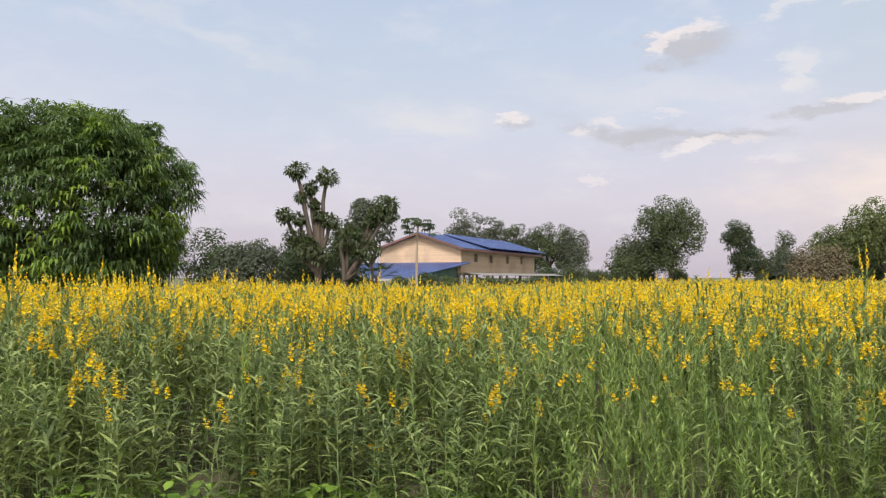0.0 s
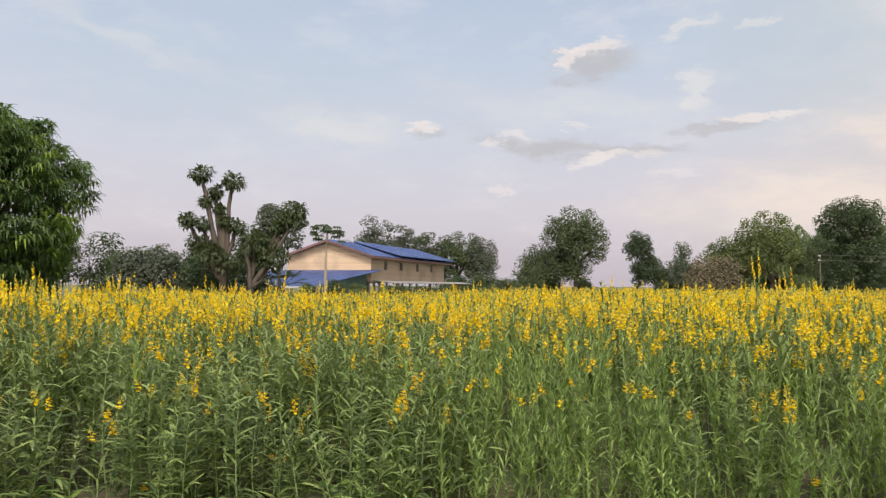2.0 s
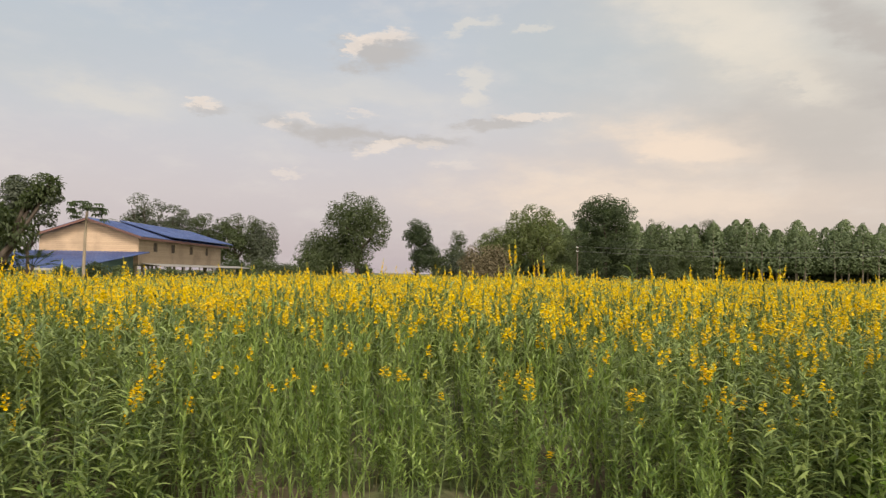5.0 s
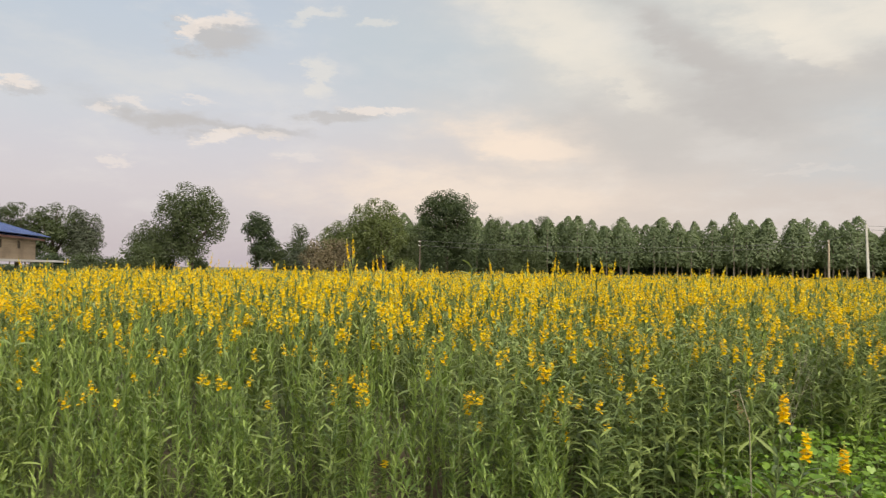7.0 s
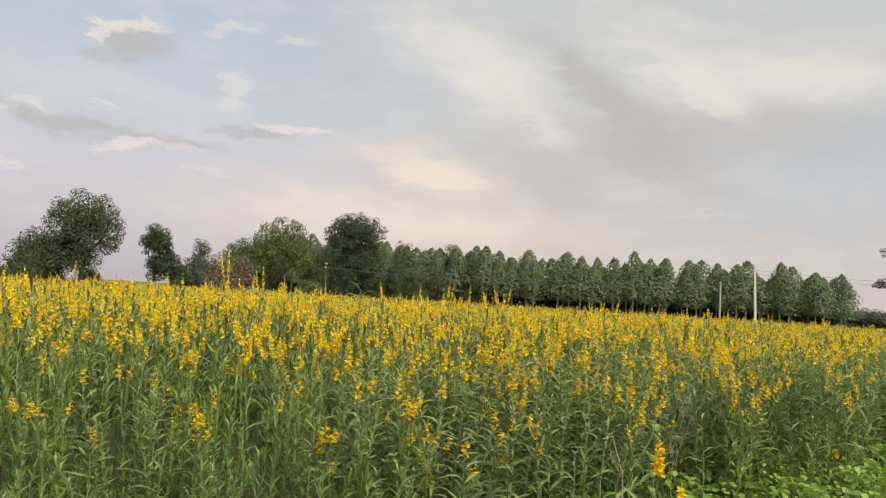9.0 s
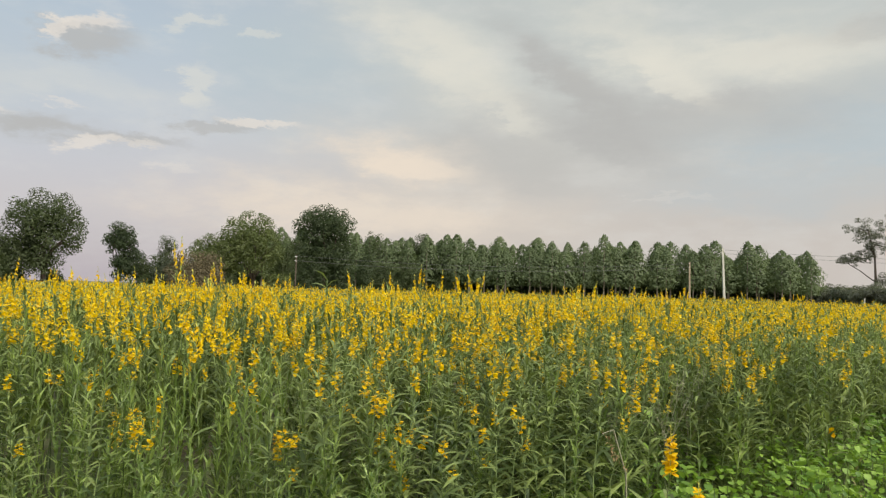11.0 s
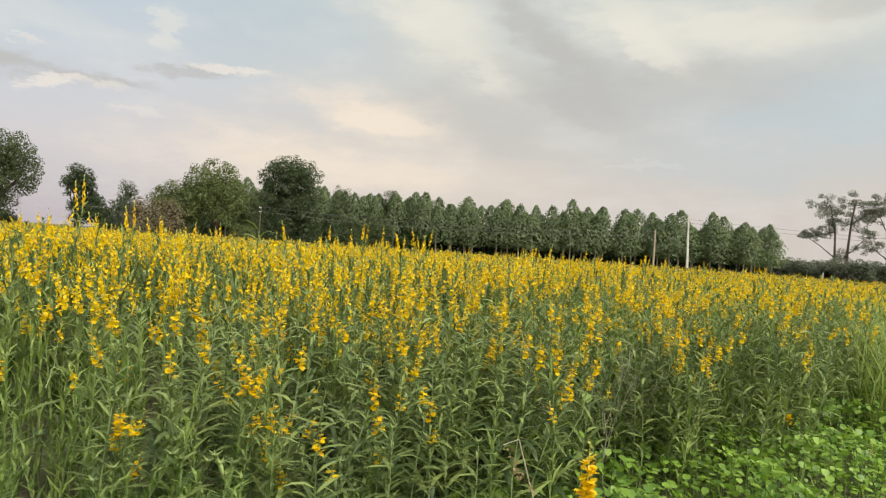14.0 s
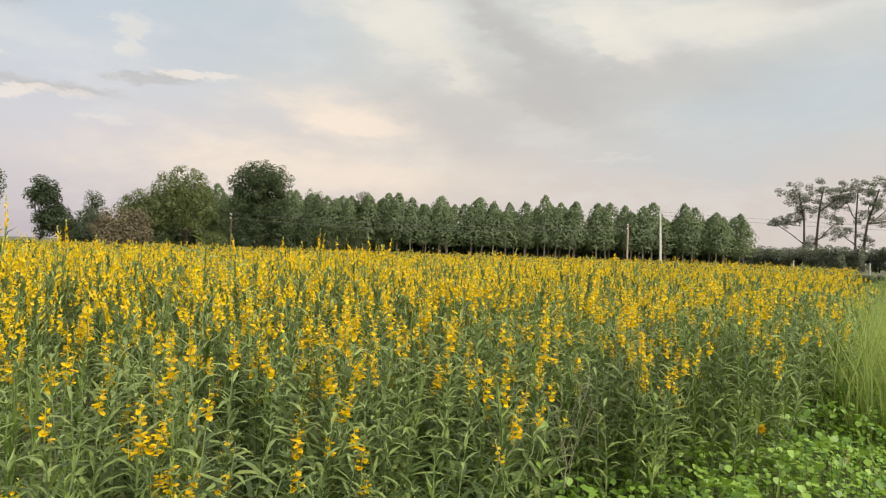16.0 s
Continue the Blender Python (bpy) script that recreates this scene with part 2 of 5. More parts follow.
CONCRETE = rough_stuff("pole_concrete", (0.36, 0.345, 0.315), (0.52, 0.50, 0.46), 1.5, 25.0, 0.85, 0.2)
OLD_WOOD = rough_stuff("old_wood", (0.24, 0.19, 0.14), (0.42, 0.34, 0.25), 3.0, 30.0, 0.85, 0.4, stretch=(1, 1, 0.15))
WIRE = rough_stuff("wire", (0.08, 0.08, 0.08), (0.14, 0.14, 0.14), 2.0, 10.0, 0.6, 0.0)
WHITE = rough_stuff("white_metal", (0.55, 0.55, 0.54), (0.74, 0.74, 0.72), 1.0, 12.0, 0.5, 0.1)
OLD_TIN = rough_stuff("old_tin", (0.22, 0.205, 0.195), (0.42, 0.40, 0.38), 1.2, 14.0, 0.6, 0.2, stain=(0.20, 0.14, 0.10))
TEAL = rough_stuff("teal_wall", (0.05, 0.10, 0.092), (0.10, 0.16, 0.15), 1.0, 12.0, 0.8, 0.1)
FASCIA = rough_stuff("red_brown_fascia", (0.10, 0.048, 0.042), (0.19, 0.09, 0.075), 1.0, 14.0, 0.7, 0.2)


def build_boards(m, pale=(0.60, 0.435, 0.305), dull=(0.40, 0.275, 0.19), worn=0.4):
    co = m.add("ShaderNodeTexCoord").outputs["Object"]
    xyz = m.add("ShaderNodeSeparateXYZ", i0=co).outputs
    row = m.math("DIVIDE", xyz[2], 0.17)
    gap = m.remap(m.math("FRACT", row), 0.0, 0.10, 0.0, 1.0)
    each = m.add("ShaderNodeTexWhiteNoise", Vector=m.add("ShaderNodeCombineXYZ", i0=m.math("FLOOR", row)).outputs[0])
    grain = m.noise(m.add("ShaderNodeMapping", Vector=co, Scale=(1.2, 1.2, 14.0)).outputs[0], 3.0, 5.0).outputs["Fac"]
    blot = m.noise(co, 0.45, 5.0).outputs["Fac"]
    c = m.mix(m.math("ADD", m.math("MULTIPLY", each.outputs[0], 0.35), m.math("MULTIPLY", grain, 0.6)), dull, pale)
    c = m.mix(m.math("MULTIPLY", m.remap(blot, 0.45, 0.65), worn), c, (0.25, 0.185, 0.135))
    c = m.mix(m.math("MULTIPLY", m.math("SUBTRACT", 1.0, gap), 0.6), c, (0.12, 0.08, 0.05))
    bp = m.add("ShaderNodeBump", Strength=0.5, Distance=0.02, Height=gap)
    return m.add("ShaderNodeBsdfPrincipled", Base_Color=c, Roughness=0.75, Normal=bp.outputs[0]).outputs[0]


BOARDS = material("wall_boards", build_boards)
WORN_BOARDS = material("weathered_boards", lambda m: build_boards(m, (0.50, 0.385, 0.275), (0.24, 0.18, 0.13), 0.75))


def build_roof(m):
    co = m.add("ShaderNodeTexCoord").outputs["Object"]
    blot = m.noise(co, 0.5, 5.0).outputs["Fac"]
    fine = m.noise(co, 9.0, 3.0).outputs["Fac"]
    c = m.mix(m.remap(blot, 0.3, 0.7), (0.024, 0.040, 0.125), (0.055, 0.085, 0.21))
    c = m.mix(m.math("MULTIPLY", m.remap(fine, 0.5, 0.8), 0.3), c, (0.12, 0.14, 0.23))
    return m.add("ShaderNodeBsdfPrincipled", Base_Color=c, Roughness=0.42).outputs[0]


ROOF_BLUE = material("blue_sheet_metal", build_roof)


def build_ground(m):
    co = m.add("ShaderNodeNewGeometry").outputs["Position"]
    big, mid, small = (m.noise(co, s, 5.0).outputs["Fac"] for s in (0.05, 0.7, 14.0))
    soil = m.mix(small, (0.060, 0.042, 0.027), (0.155, 0.115, 0.078))
    grass = m.mix(mid, (0.06, 0.10, 0.03), (0.13, 0.17, 0.06))
    c = m.mix(m.remap(m.math("ADD", m.math("MULTIPLY", mid, 0.7), m.math("MULTIPLY", big, 0.5)), 0.48, 0.72), soil, grass)
    bp = m.add("ShaderNodeBump", Strength=0.7, Distance=0.04, Height=small)
    return m.add("ShaderNodeBsdfPrincipled", Base_Color=c, Roughness=0.95, Normal=bp.outputs[0]).outputs[0]


GROUND = material("field_soil", build_ground)

# ---------------------------------------------------------------- mesh tools
rng = np.random.default_rng(7)


def unit(v):
    return v / np.maximum(np.linalg.norm(v, axis=-1, keepdims=True), 1e-9)


class Soup:
    """Quads gathered with numpy, each with a material slot."""

    def __init__(self):
        self.v, self.f, self.m, self.n = [], [], [], 0

    def put(self, verts, faces, slot=0):
        self.v.append(np.asarray(verts, float))
        self.f.append(np.asarray(faces, int) + self.n)
        self.m.append(np.full(len(faces), slot) if np.ndim(slot) == 0 else np.asarray(slot))
        self.n += len(verts)
        return self

    def arrays(self):
        return np.concatenate(self.v), np.concatenate(self.f), np.concatenate(self.m)

    def only(self, slots):
        v, f, m = self.arrays()
        f = f[np.isin(m, slots)]
        used, back = np.unique(f, return_inverse=True)
        return v[used], back.reshape(-1, 4), m[np.isin(m, slots)]


def mesh_of(name, v, f, mats, slots=None, smooth=True):
    me = bpy.data.meshes.new(name)
    me.vertices.add(len(v))
    me.vertices.foreach_set("co", np.ascontiguousarray(v, np.float32).ravel())
    me.loops.add(f.size)
    me.loops.foreach_set("vertex_index", np.ascontiguousarray(f, np.int32).ravel())
    me.polygons.add(len(f))
    me.polygons.foreach_set("loop_start", np.arange(0, f.size, 4, dtype=np.int32))
    for mat in mats:
        me.materials.append(mat)
    if slots is not None:
        me.polygons.foreach_set("material_index", np.ascontiguousarray(slots, np.int32))
    me.polygons.foreach_set("use_smooth", np.full(len(f), smooth))
    me.update(calc_edges=True)
    return me


def blades(base, ahead, up, length, width, droop=0.15):
    """Pointed leaves with a folded midrib: two quads each."""
    k = len(base)
    ahead, side = unit(ahead), unit(np.cross(ahead, up))
    lift = np.cross(side, ahead)
    length, width, droop = (np.broadcast_to(a, k)[:, None] for a in (length, width, droop))
    mid = base + ahead * length * 0.5 + lift * length * droop * 0.5
    tip = base + ahead * length - lift * length * droop
    wing = lift * width * 0.25
    v = np.stack([base, mid - side * width / 2 + wing, tip, mid, mid + side * width / 2 + wing], 1).reshape(-1, 3)
    o = np.arange(k)[:, None] * 5
    f = np.concatenate([o + [0, 3, 2, 1], o + [0, 4, 2, 3]])
    return v, f


def cards(centre, normal, size, stretch=1.0):
    """Small single leaves or clumps seen from far off: one bent quad each."""
    k = len(centre)
    normal = unit(normal)
    a = unit(np.cross(normal, unit(rng.normal(size=(k, 3)))))
    b = np.cross(normal, a)
    s = np.broadcast_to(size, k)[:, None]
    v = np.stack([centre - a * s * stretch, centre - b * s * 0.5 + normal * s * 0.2, centre + a * s * stretch, centre + b * s * 0.5 + normal * s * 0.2], 1).reshape(-1, 3)
    return v, np.arange(k)[:, None] * 4 + [0, 1, 2, 3]


def tube(points, radii, sides=6):
    """A tapered tube along points."""
    p, r = np.asarray(points, float), np.asarray(radii, float)
    t = unit(np.gradient(p, axis=0))
    ref = np.where(np.abs(t[:, 2:3]) > 0.9, [[1.0, 0, 0]], [[0, 0, 1.0]])
    a = unit(np.cross(t, ref))
    b = np.cross(t, a)
    ang = np.linspace(0, 2 * np.pi, sides, endpoint=False)
    ring = a[:, None] * np.cos(ang)[None, :, None] + b[:, None] * np.sin(ang)[None, :, None]
    v = (p[:, None] + ring * r[:, None, None]).reshape(-1, 3)
    f = []
    for i in range(len(p) - 1):
        for j in range(sides):
            k = (j + 1) % sides
            f.append((i * sides + j, i * sides + k, (i + 1) * sides + k, (i + 1) * sides + j))
    return v, np.array(f)


def wander(a, b, steps=6, sway=0.1):
    """A slightly crooked line from a to b."""
    a, b = np.asarray(a, float), np.asarray(b, float)
    s = np.linspace(0, 1, steps)[:, None]
    off = rng.normal(size=(steps, 3)) * sway * np.linalg.norm(b - a) * 0.25
    off[0] = 0
    return a + (b - a) * s + off * np.sin(np.pi * np.clip(s, 0, 0.8))


def box(size, centre=(0, 0, 0)):
    sx, sy, sz = (s / 2 for s in size)
    v = np.array([(x, y, z) for x in (-sx, sx) for y in (-sy, sy) for z in (-sz, sz)]) + centre
    f = [(0, 1, 3, 2), (4, 6, 7, 5), (0, 4, 5, 1), (2, 3, 7, 6), (0, 2, 6, 4), (1, 5, 7, 3)]
    return v, np.array(f)


def thing(name, label, category, m=None, group="", kind=""):
    ob = new(name)
    ob.empty_display_size = 0.2
    ob.matrix_basis = m if m is not None else Matrix.Identity(4)
    return tagged(ob, label, category, group, kind)


def part(name, me, parent, label=""):
    ob = new(name, me)
    ob.parent = parent
    return tagged(ob, label) if label else ob

# ---------------------------------------------------------------- ground
def ground_sheet():
    """One sheet to the horizon, fine near the field and coarse far off."""
    r = np.concatenate([np.linspace(0, 14, 36), np.geomspace(15, 2500, 30)])
    a = np.linspace(0, 2 * np.pi, 96, endpoint=False)
    x, y = (r[:, None] * np.cos(a) + 3).ravel(), (r[:, None] * np.sin(a) + 4).ravel()
    z = np.array([noise.noise((p * 0.9, q * 0.9, 0)) * 0.035 + noise.noise((p * 3, q * 3, 5)) * 0.012 for p, q in zip(x, y)])
    z *= np.clip(np.repeat(40 / np.maximum(r, 1), 96), 0, 1)
    na = len(a)
    f = [(i * na + j, (i + 1) * na + j, (i + 1) * na + (j + 1) % na, i * na + (j + 1) % na) for i in range(len(r) - 1) for j in range(na)]
    ob = new("ground", mesh_of("ground", np.stack([x, y, z], 1), np.array(f), [GROUND]))
    return tagged(ob, "bare brown soil with thin grass under the crop", "ground", kind="structure")


ground_sheet()


# ---------------------------------------------------------------- trees
def crown_points(clumps, count):
    """Points near the outside of overlapping round clumps (x, y, z, radius, squash), and their outward ways."""
    c = np.array(clumps, float)
    share = c[:, 3] ** 2
    pick = rng.choice(len(c), count, p=share / share.sum())
    d = unit(rng.normal(size=(count, 3)))
    d[:, 2] = np.where(d[:, 2] < -0.8, -d[:, 2], d[:, 2])
    rad = c[pick, 3] * (1 - 0.5 * rng.random(count) ** 2.2)
    p = c[pick, :3] + d * rad[:, None] * np.stack([np.ones(count), np.ones(count), c[pick, 4]], 1)
    return p, d


def lumps(centre, spread, count, size, squash=0.8, floor=None):
    """Random clumps that fill an ellipsoid."""
    rows = []
    for _ in range(count):
        d = unit(rng.normal(size=3)) * rng.random() ** 0.45
        p = np.asarray(centre) + d * spread
        s = size * rng.uniform(0.7, 1.25)
        if floor is not None:
            p[2] = max(p[2], floor)
        rows.append((*p, s, squash))
    return rows


def dome(centre, radii, count, size, squash=0.85):
    """Clumps set close under the skin of an ellipsoid, with some filling inside: a full, rounded crown."""
    rows = []
    for i in range(count):
        u = (i + 0.5) / count
        z, a = 1 - 1.7 * u, i * 2.39996 + rng.normal() * 0.25
        d = np.array([math.cos(a) * math.sqrt(1 - z * z), math.sin(a) * math.sqrt(1 - z * z), z])
        s = size * rng.uniform(0.65, 1.3)
        hold = rng.uniform(0.86, 1.06)
        if i % 3 == 0:
            s, hold = s * 1.5, rng.uniform(0.35, 0.75)
        rows.append((*(np.asarray(centre) + d * np.maximum(np.asarray(radii) - s, 0.2) * hold), s, squash))
    return rows


def tree(name, label, base, trunk_lines, clumps, count, leaf, mat, bark=BARK, group="", category="tree", narrow=0.7, facing=0.0):
    ob = thing(name, label, category, pose(*base, 0, 0, -facing), group)
    wood = Soup()
    for pts, radii in trunk_lines:
        wood.put(*tube(pts, radii, 6))
    part("trunk", mesh_of("trunk", *wood.arrays()[:2], [bark]), ob)
    p, d = crown_points(clumps, count)
    size = leaf * rng.uniform(0.6, 1.3, count)
    nor = unit(d + np.array([0, 0, 0.6]) + rng.normal(size=(count, 3)) * 0.30)
    v, f = cards(p, nor, size, narrow)
    part("crown", mesh_of("crown", v, f, [mat]), ob)
    return ob


def limbs(height, fork, spread, count, radius):
    """A trunk with limbs that reach into the crown."""
    top = np.array([rng.normal() * 0.15, rng.normal() * 0.15, fork])
    lines = [(wander((0, 0, -0.2), top, 6, 0.12), np.linspace(radius, radius * 0.7, 6))]
    for i in range(count):
        a = 2 * np.pi * (i + rng.random() * 0.6) / count
        tip = np.array([np.cos(a) * spread * rng.uniform(0.5, 0.95), np.sin(a) * spread * rng.uniform(0.5, 0.95), height * rng.uniform(0.75, 0.95)])
        lines.append((wander(top, tip, 6, 0.18), np.linspace(radius * 0.55, radius * 0.1, 6)))
    return lines


def mango_tree(base):
    """A broad dome of drooping leaf rosettes."""
    ob = thing("mango_tree", "large dense dome-shaped mango tree with drooping green leaves", "tree", pose(*base))
    wood = Soup()
    for pts, radii in limbs(5.0, 1.3, 2.3, 7, 0.24):
        wood.put(*tube(pts, radii, 7))
    part("trunk", mesh_of("trunk", *wood.arrays()[:2], [BARK]), ob)
    young, old = Soup(), Soup()
    for k, per, inner, size in ((1500, 12, 0.0, 0.25), (1900, 10, 0.2, 0.27)):
        d = unit(rng.normal(size=(k, 3)))
        d[:, 2] = np.where(d[:, 2] < -0.8, -d[:, 2], d[:, 2])
        lump = np.array([1 + 0.11 * noise.noise(Vector(q) * 2.3) + 0.12 * noise.noise(Vector(q) * 5.1) for q in d])
        depth = (1 - inner) * (1 - 0.16 * rng.random(k))
        block = np.sign(d) * np.abs(d) ** 0.72
        p = block * (lump * depth)[:, None] * np.array([2.42, 2.38, 2.42]) + np.array([0, 0, 3.1])
        p[:, :2] *= np.clip(0.86 + 0.14 * p[:, 2:] / 2.2, 0, 1.04)
        keep = p[:, 2] > 0.5
        p, d = p[keep], d[keep]
        k = len(p)
        ang = rng.random((k, 1)) * 6.28 + np.arange(per) * 2.4
        fall = rng.uniform(-0.9, 0.5, (k, per))
        ahead = np.stack([np.cos(ang), np.sin(ang), fall], -1) + d[:, None] * 0.5
        base_p = np.repeat(p[:, None], per, 1) + ahead * rng.uniform(0.0, 0.06, (k, per, 1))
        fresh = np.array([noise.noise(Vector(q) * 0.9) for q in p]) + rng.normal(size=k) * 0.2 - 0.08 * (p[:, 2] - 3.0) > (0.18 if inner == 0 else 9)
        for soup, rows in ((young, fresh), (old, ~fresh)):
            c = int(rows.sum()) * per
            if c:
                soup.put(*blades(base_p[rows].reshape(-1, 3), ahead[rows].reshape(-1, 3), np.array([0, 0, 1.0]), size * rng.uniform(0.75, 1.25, c), 0.056, rng.uniform(0.15, 0.45, c)))
    part("crown", mesh_of("crown", *old.arrays()[:2], [MANGO_LEAF]), ob)
    part("young_foliage", mesh_of("young_foliage", *young.arrays()[:2], [MANGO_YOUNG]), ob, "lighter yellow-green young leaves")


mango_tree((-9.3, 17.9, 0))


def pollard_tree(base):
    """Lopped stems, each ending in a tuft of fresh leaves."""
    ob = thing("pollarded_tree", "lopped tree with bare stems and leafy tufts at their tips", "tree", pose(*base))
    wood, leaf = Soup(), Soup()
    tips = [((-1.65, -0.3, 7.85), 0.7, 1), ((0.1, 0.1, 7.5), 0.72, 1), ((-0.85, 0.2, 6.9), 0.5, 1), ((-0.6, 0.1, 5.9), 0.35, 1), ((-2.35, 0.0, 5.25), 0.62, 0), ((3.75, 0.3, 5.9), 0.75, 0), ((2.7, 0.2, 4.9), 0.5, 0),
            ((-1.0, -0.2, 3.4), 1.0, 0), ((1.4, 0.2, 4.0), 1.15, 0), ((-0.2, 0.3, 2.9), 1.2, 0), ((2.4, 0.2, 3.2), 1.2, 0), ((0.3, 0, 4.9), 0.6, 1), ((-1.35, -0.1, 6.3), 0.4, 1), ((-0.35, 0.1, 5.2), 0.45, 1), ((-1.5, 0, 5.0), 0.5, 0), ((3.2, 0.2, 5.3), 0.55, 0), ((-1.7, 0, 3.9), 0.8, 0)]
    fork = np.array([-0.35, 0, 1.6])
    for tip, size, straight in tips:
        start = fork + (0, 0, rng.uniform(-0.3, 0.6)) if tip[0] < 1 else np.array([1.2, 0.1, 1.4])
        tip = np.array(tip)
        mid = (start + tip) / 2 + ((0, 0, 0) if straight else (0, 0, -0.5))
        line = np.stack([start, (start + mid) / 2 + rng.normal(size=3) * 0.06, mid, (mid + tip) / 2 + rng.normal(size=3) * 0.06, tip])
        wood.put(*tube(line, [0.17, 0.15, 0.135, 0.12, 0.10], 7))
        k = int(480 * size)
        d = unit(rng.normal(size=(k, 3)))
        off = np.array([noise.noise(Vector(q) * 1.6 + Vector(tip)) for q in d])
        p = tip + d * (size * (0.85 + 0.6 * off))[:, None] * np.array([0.9, 0.9, 0.7]) * rng.random((k, 1)) ** 0.35
        v, f = blades(p, d + rng.normal(size=(k, 3)) * 0.5 + (0, 0, -0.35), np.array([0, 0, 1.0]), rng.uniform(0.2, 0.38, k), 0.12, 0.2)
        leaf.put(v, f)
    wood.put(*tube(wander((-0.4, 0, -0.2), fork, 4, 0.05), [0.28, 0.25, 0.22, 0.2], 8))
    wood.put(*tube(wander((1.3, 0.1, -0.2), (1.2, 0.1, 1.5), 4, 0.05), [0.2, 0.18, 0.17, 0.16], 8))
    for pts in (wander((1.2, 0.1, 1.4), (3.3, 0.3, 4.6), 6, 0.12), wander((1.2, 0, 1.4), (0.9, 0, 4.4), 6, 0.1)):
        wood.put(*tube(pts, np.linspace(0.15, 0.08, 6), 7))
    part("trunk", mesh_of("trunk", *wood.arrays()[:2], [BARK]), ob)
    part("crown", mesh_of("crown", *leaf.arrays()[:2], [TREE_LEAF]), ob)


pollard_tree((-8.0, 44.4, 0))
tree("small_tree", "small dusky tree with reddish grey-green leaves", (-5.8, 49.6, 0), limbs(6.0, 2.4, 1.5, 6, 0.13),
     lumps((0, 0, 5.0), np.array([1.9, 1.5, 1.5]), 24, 0.7), 5600, 0.13, GREY_LEAF)


def papaya_tree(base, height, label="slender papaya tree with an umbrella of lobed leaves"):
    ob = thing("papaya_tree", label, "tree", pose(*base))
    part("trunk", mesh_of("trunk", *tube(wander((0, 0, -0.2), (0.05, 0, height - 0.3), 7, 0.03), np.linspace(0.12, 0.08, 7), 7), [OLD_WOOD]), ob)
    leaf = Soup()
    for i in range(22):
        a, lift = i * 2.4, rng.uniform(-0.75, 0.5)
        way = np.array([np.cos(a), np.sin(a), lift])
        root, tip = np.array([0.05, 0, height - 0.3]), np.array([0.05, 0, height - 0.25]) + way * rng.uniform(0.7, 1.1)
        leaf.put(*tube(np.stack([root, (root + tip) / 2 + (0, 0, 0.08), tip]), [0.018, 0.015, 0.012], 4))
        k = 9
        b = a + np.linspace(-2.2, 2.2, k)
        ahead = np.stack([np.cos(b), np.sin(b), np.full(k, -0.35)], 1)
        leaf.put(*blades(np.repeat(tip[None], k, 0), ahead, np.array([0, 0, 1.0]), rng.uniform(0.36, 0.54, k), 0.2, 0.25))
    part("crown", mesh_of("crown", *leaf.arrays()[:2], [DARK_LEAF]), ob)


papaya_tree((-3.2, 55.9, 0), 5.75)


def fan_palm(base, height):
    """A young palm: stiff fans of narrow leaflets on long stalks."""
    ob = thing("young_palm", "young fan palm with stiff spreading green fronds", "palm", pose(*base))
    part("trunk", mesh_of("trunk", *tube(wander((0, 0, -0.2), (0, 0, height * 0.5), 5, 0.03), np.linspace(0.13, 0.10, 5), 7), [BARK]), ob)
    for i in range(13):
        a, lift = i * 2.4, rng.uniform(0.1, 1.3)
        root = np.array([0, 0, height * 0.48])
        tip = root + unit(np.array([np.cos(a), np.sin(a), lift])) * height * 0.3
        s = Soup().put(*tube(np.stack([root, (root + tip) / 2, tip]), [0.02, 0.017, 0.014], 4))
        k = 15
        b = np.linspace(-1.25, 1.25, k)
        out, side = unit(tip - root), np.array([-np.sin(a), np.cos(a), 0.0])
        ahead = out * np.cos(b)[:, None] + side * np.sin(b)[:, None]
        s.put(*blades(np.repeat(tip[None], k, 0), ahead, UP_WAY, rng.uniform(0.6, 0.8, k), 0.06, 0.12))
        part("frond", mesh_of("frond", *s.arrays()[:2], [DARK_LEAF]), ob)


UP_WAY = np.array([0, 0, 1.0])
fan_palm((-5.5, 49.7, 0), 3.2)

# broad trees round the far side of the field
tree("broad_tree", "tall dark green tree with an uneven rounded crown", (23.8, 85.6, 0), limbs(9, 2.5, 3.2, 7, 0.35),
     dome((0, 0, 6.9), (4.4, 4.0, 4.2), 120, 0.78) + dome((-1.4, 0, 3.6), (3.6, 3, 3.2), 60, 0.85) + dome((-4.4, 0, 3.4), (3.0, 2.4, 3.3), 60, 0.75),
     30000, 0.15, TREE_LEAF, facing=15)
tree("slim_tree", "narrow dark tree with a ragged crown", (34.5, 94.0, 0), limbs(7.5, 2.5, 1.4, 5, 0.22),
     dome((-0.1, 0, 6.4), (2.2, 2.0, 2.6), 40, 0.62) + dome((0.8, 0, 3.4), (2.4, 2.0, 2.9), 44, 0.7), 11000, 0.155, DARK_LEAF, facing=20)
tree("dome_tree", "round light green tree with a dense dome crown", (46.2, 83.2, 0), limbs(8, 2.0, 3.3, 7, 0.35),
     dome((-0.5, 0, 5.7), (4.2, 3.8, 4.8), 150, 0.72) + dome((-4.6, 0, 4.2), (3.6, 2.8, 3.7), 100, 0.72), 34000, 0.15, ROUND_LEAF, facing=29)
tree("broad_tree", "tall dark tree with an open domed crown", (55.5, 82.2, 0), limbs(10, 3.5, 2.8, 7, 0.34),
     dome((0, 0, 9.2), (4.2, 3.6, 3.1), 84, 0.75) + dome((0.3, 0, 5.4), (4.2, 3.6, 4.8), 90, 0.85), 28000, 0.155, DARK_LEAF, facing=34)
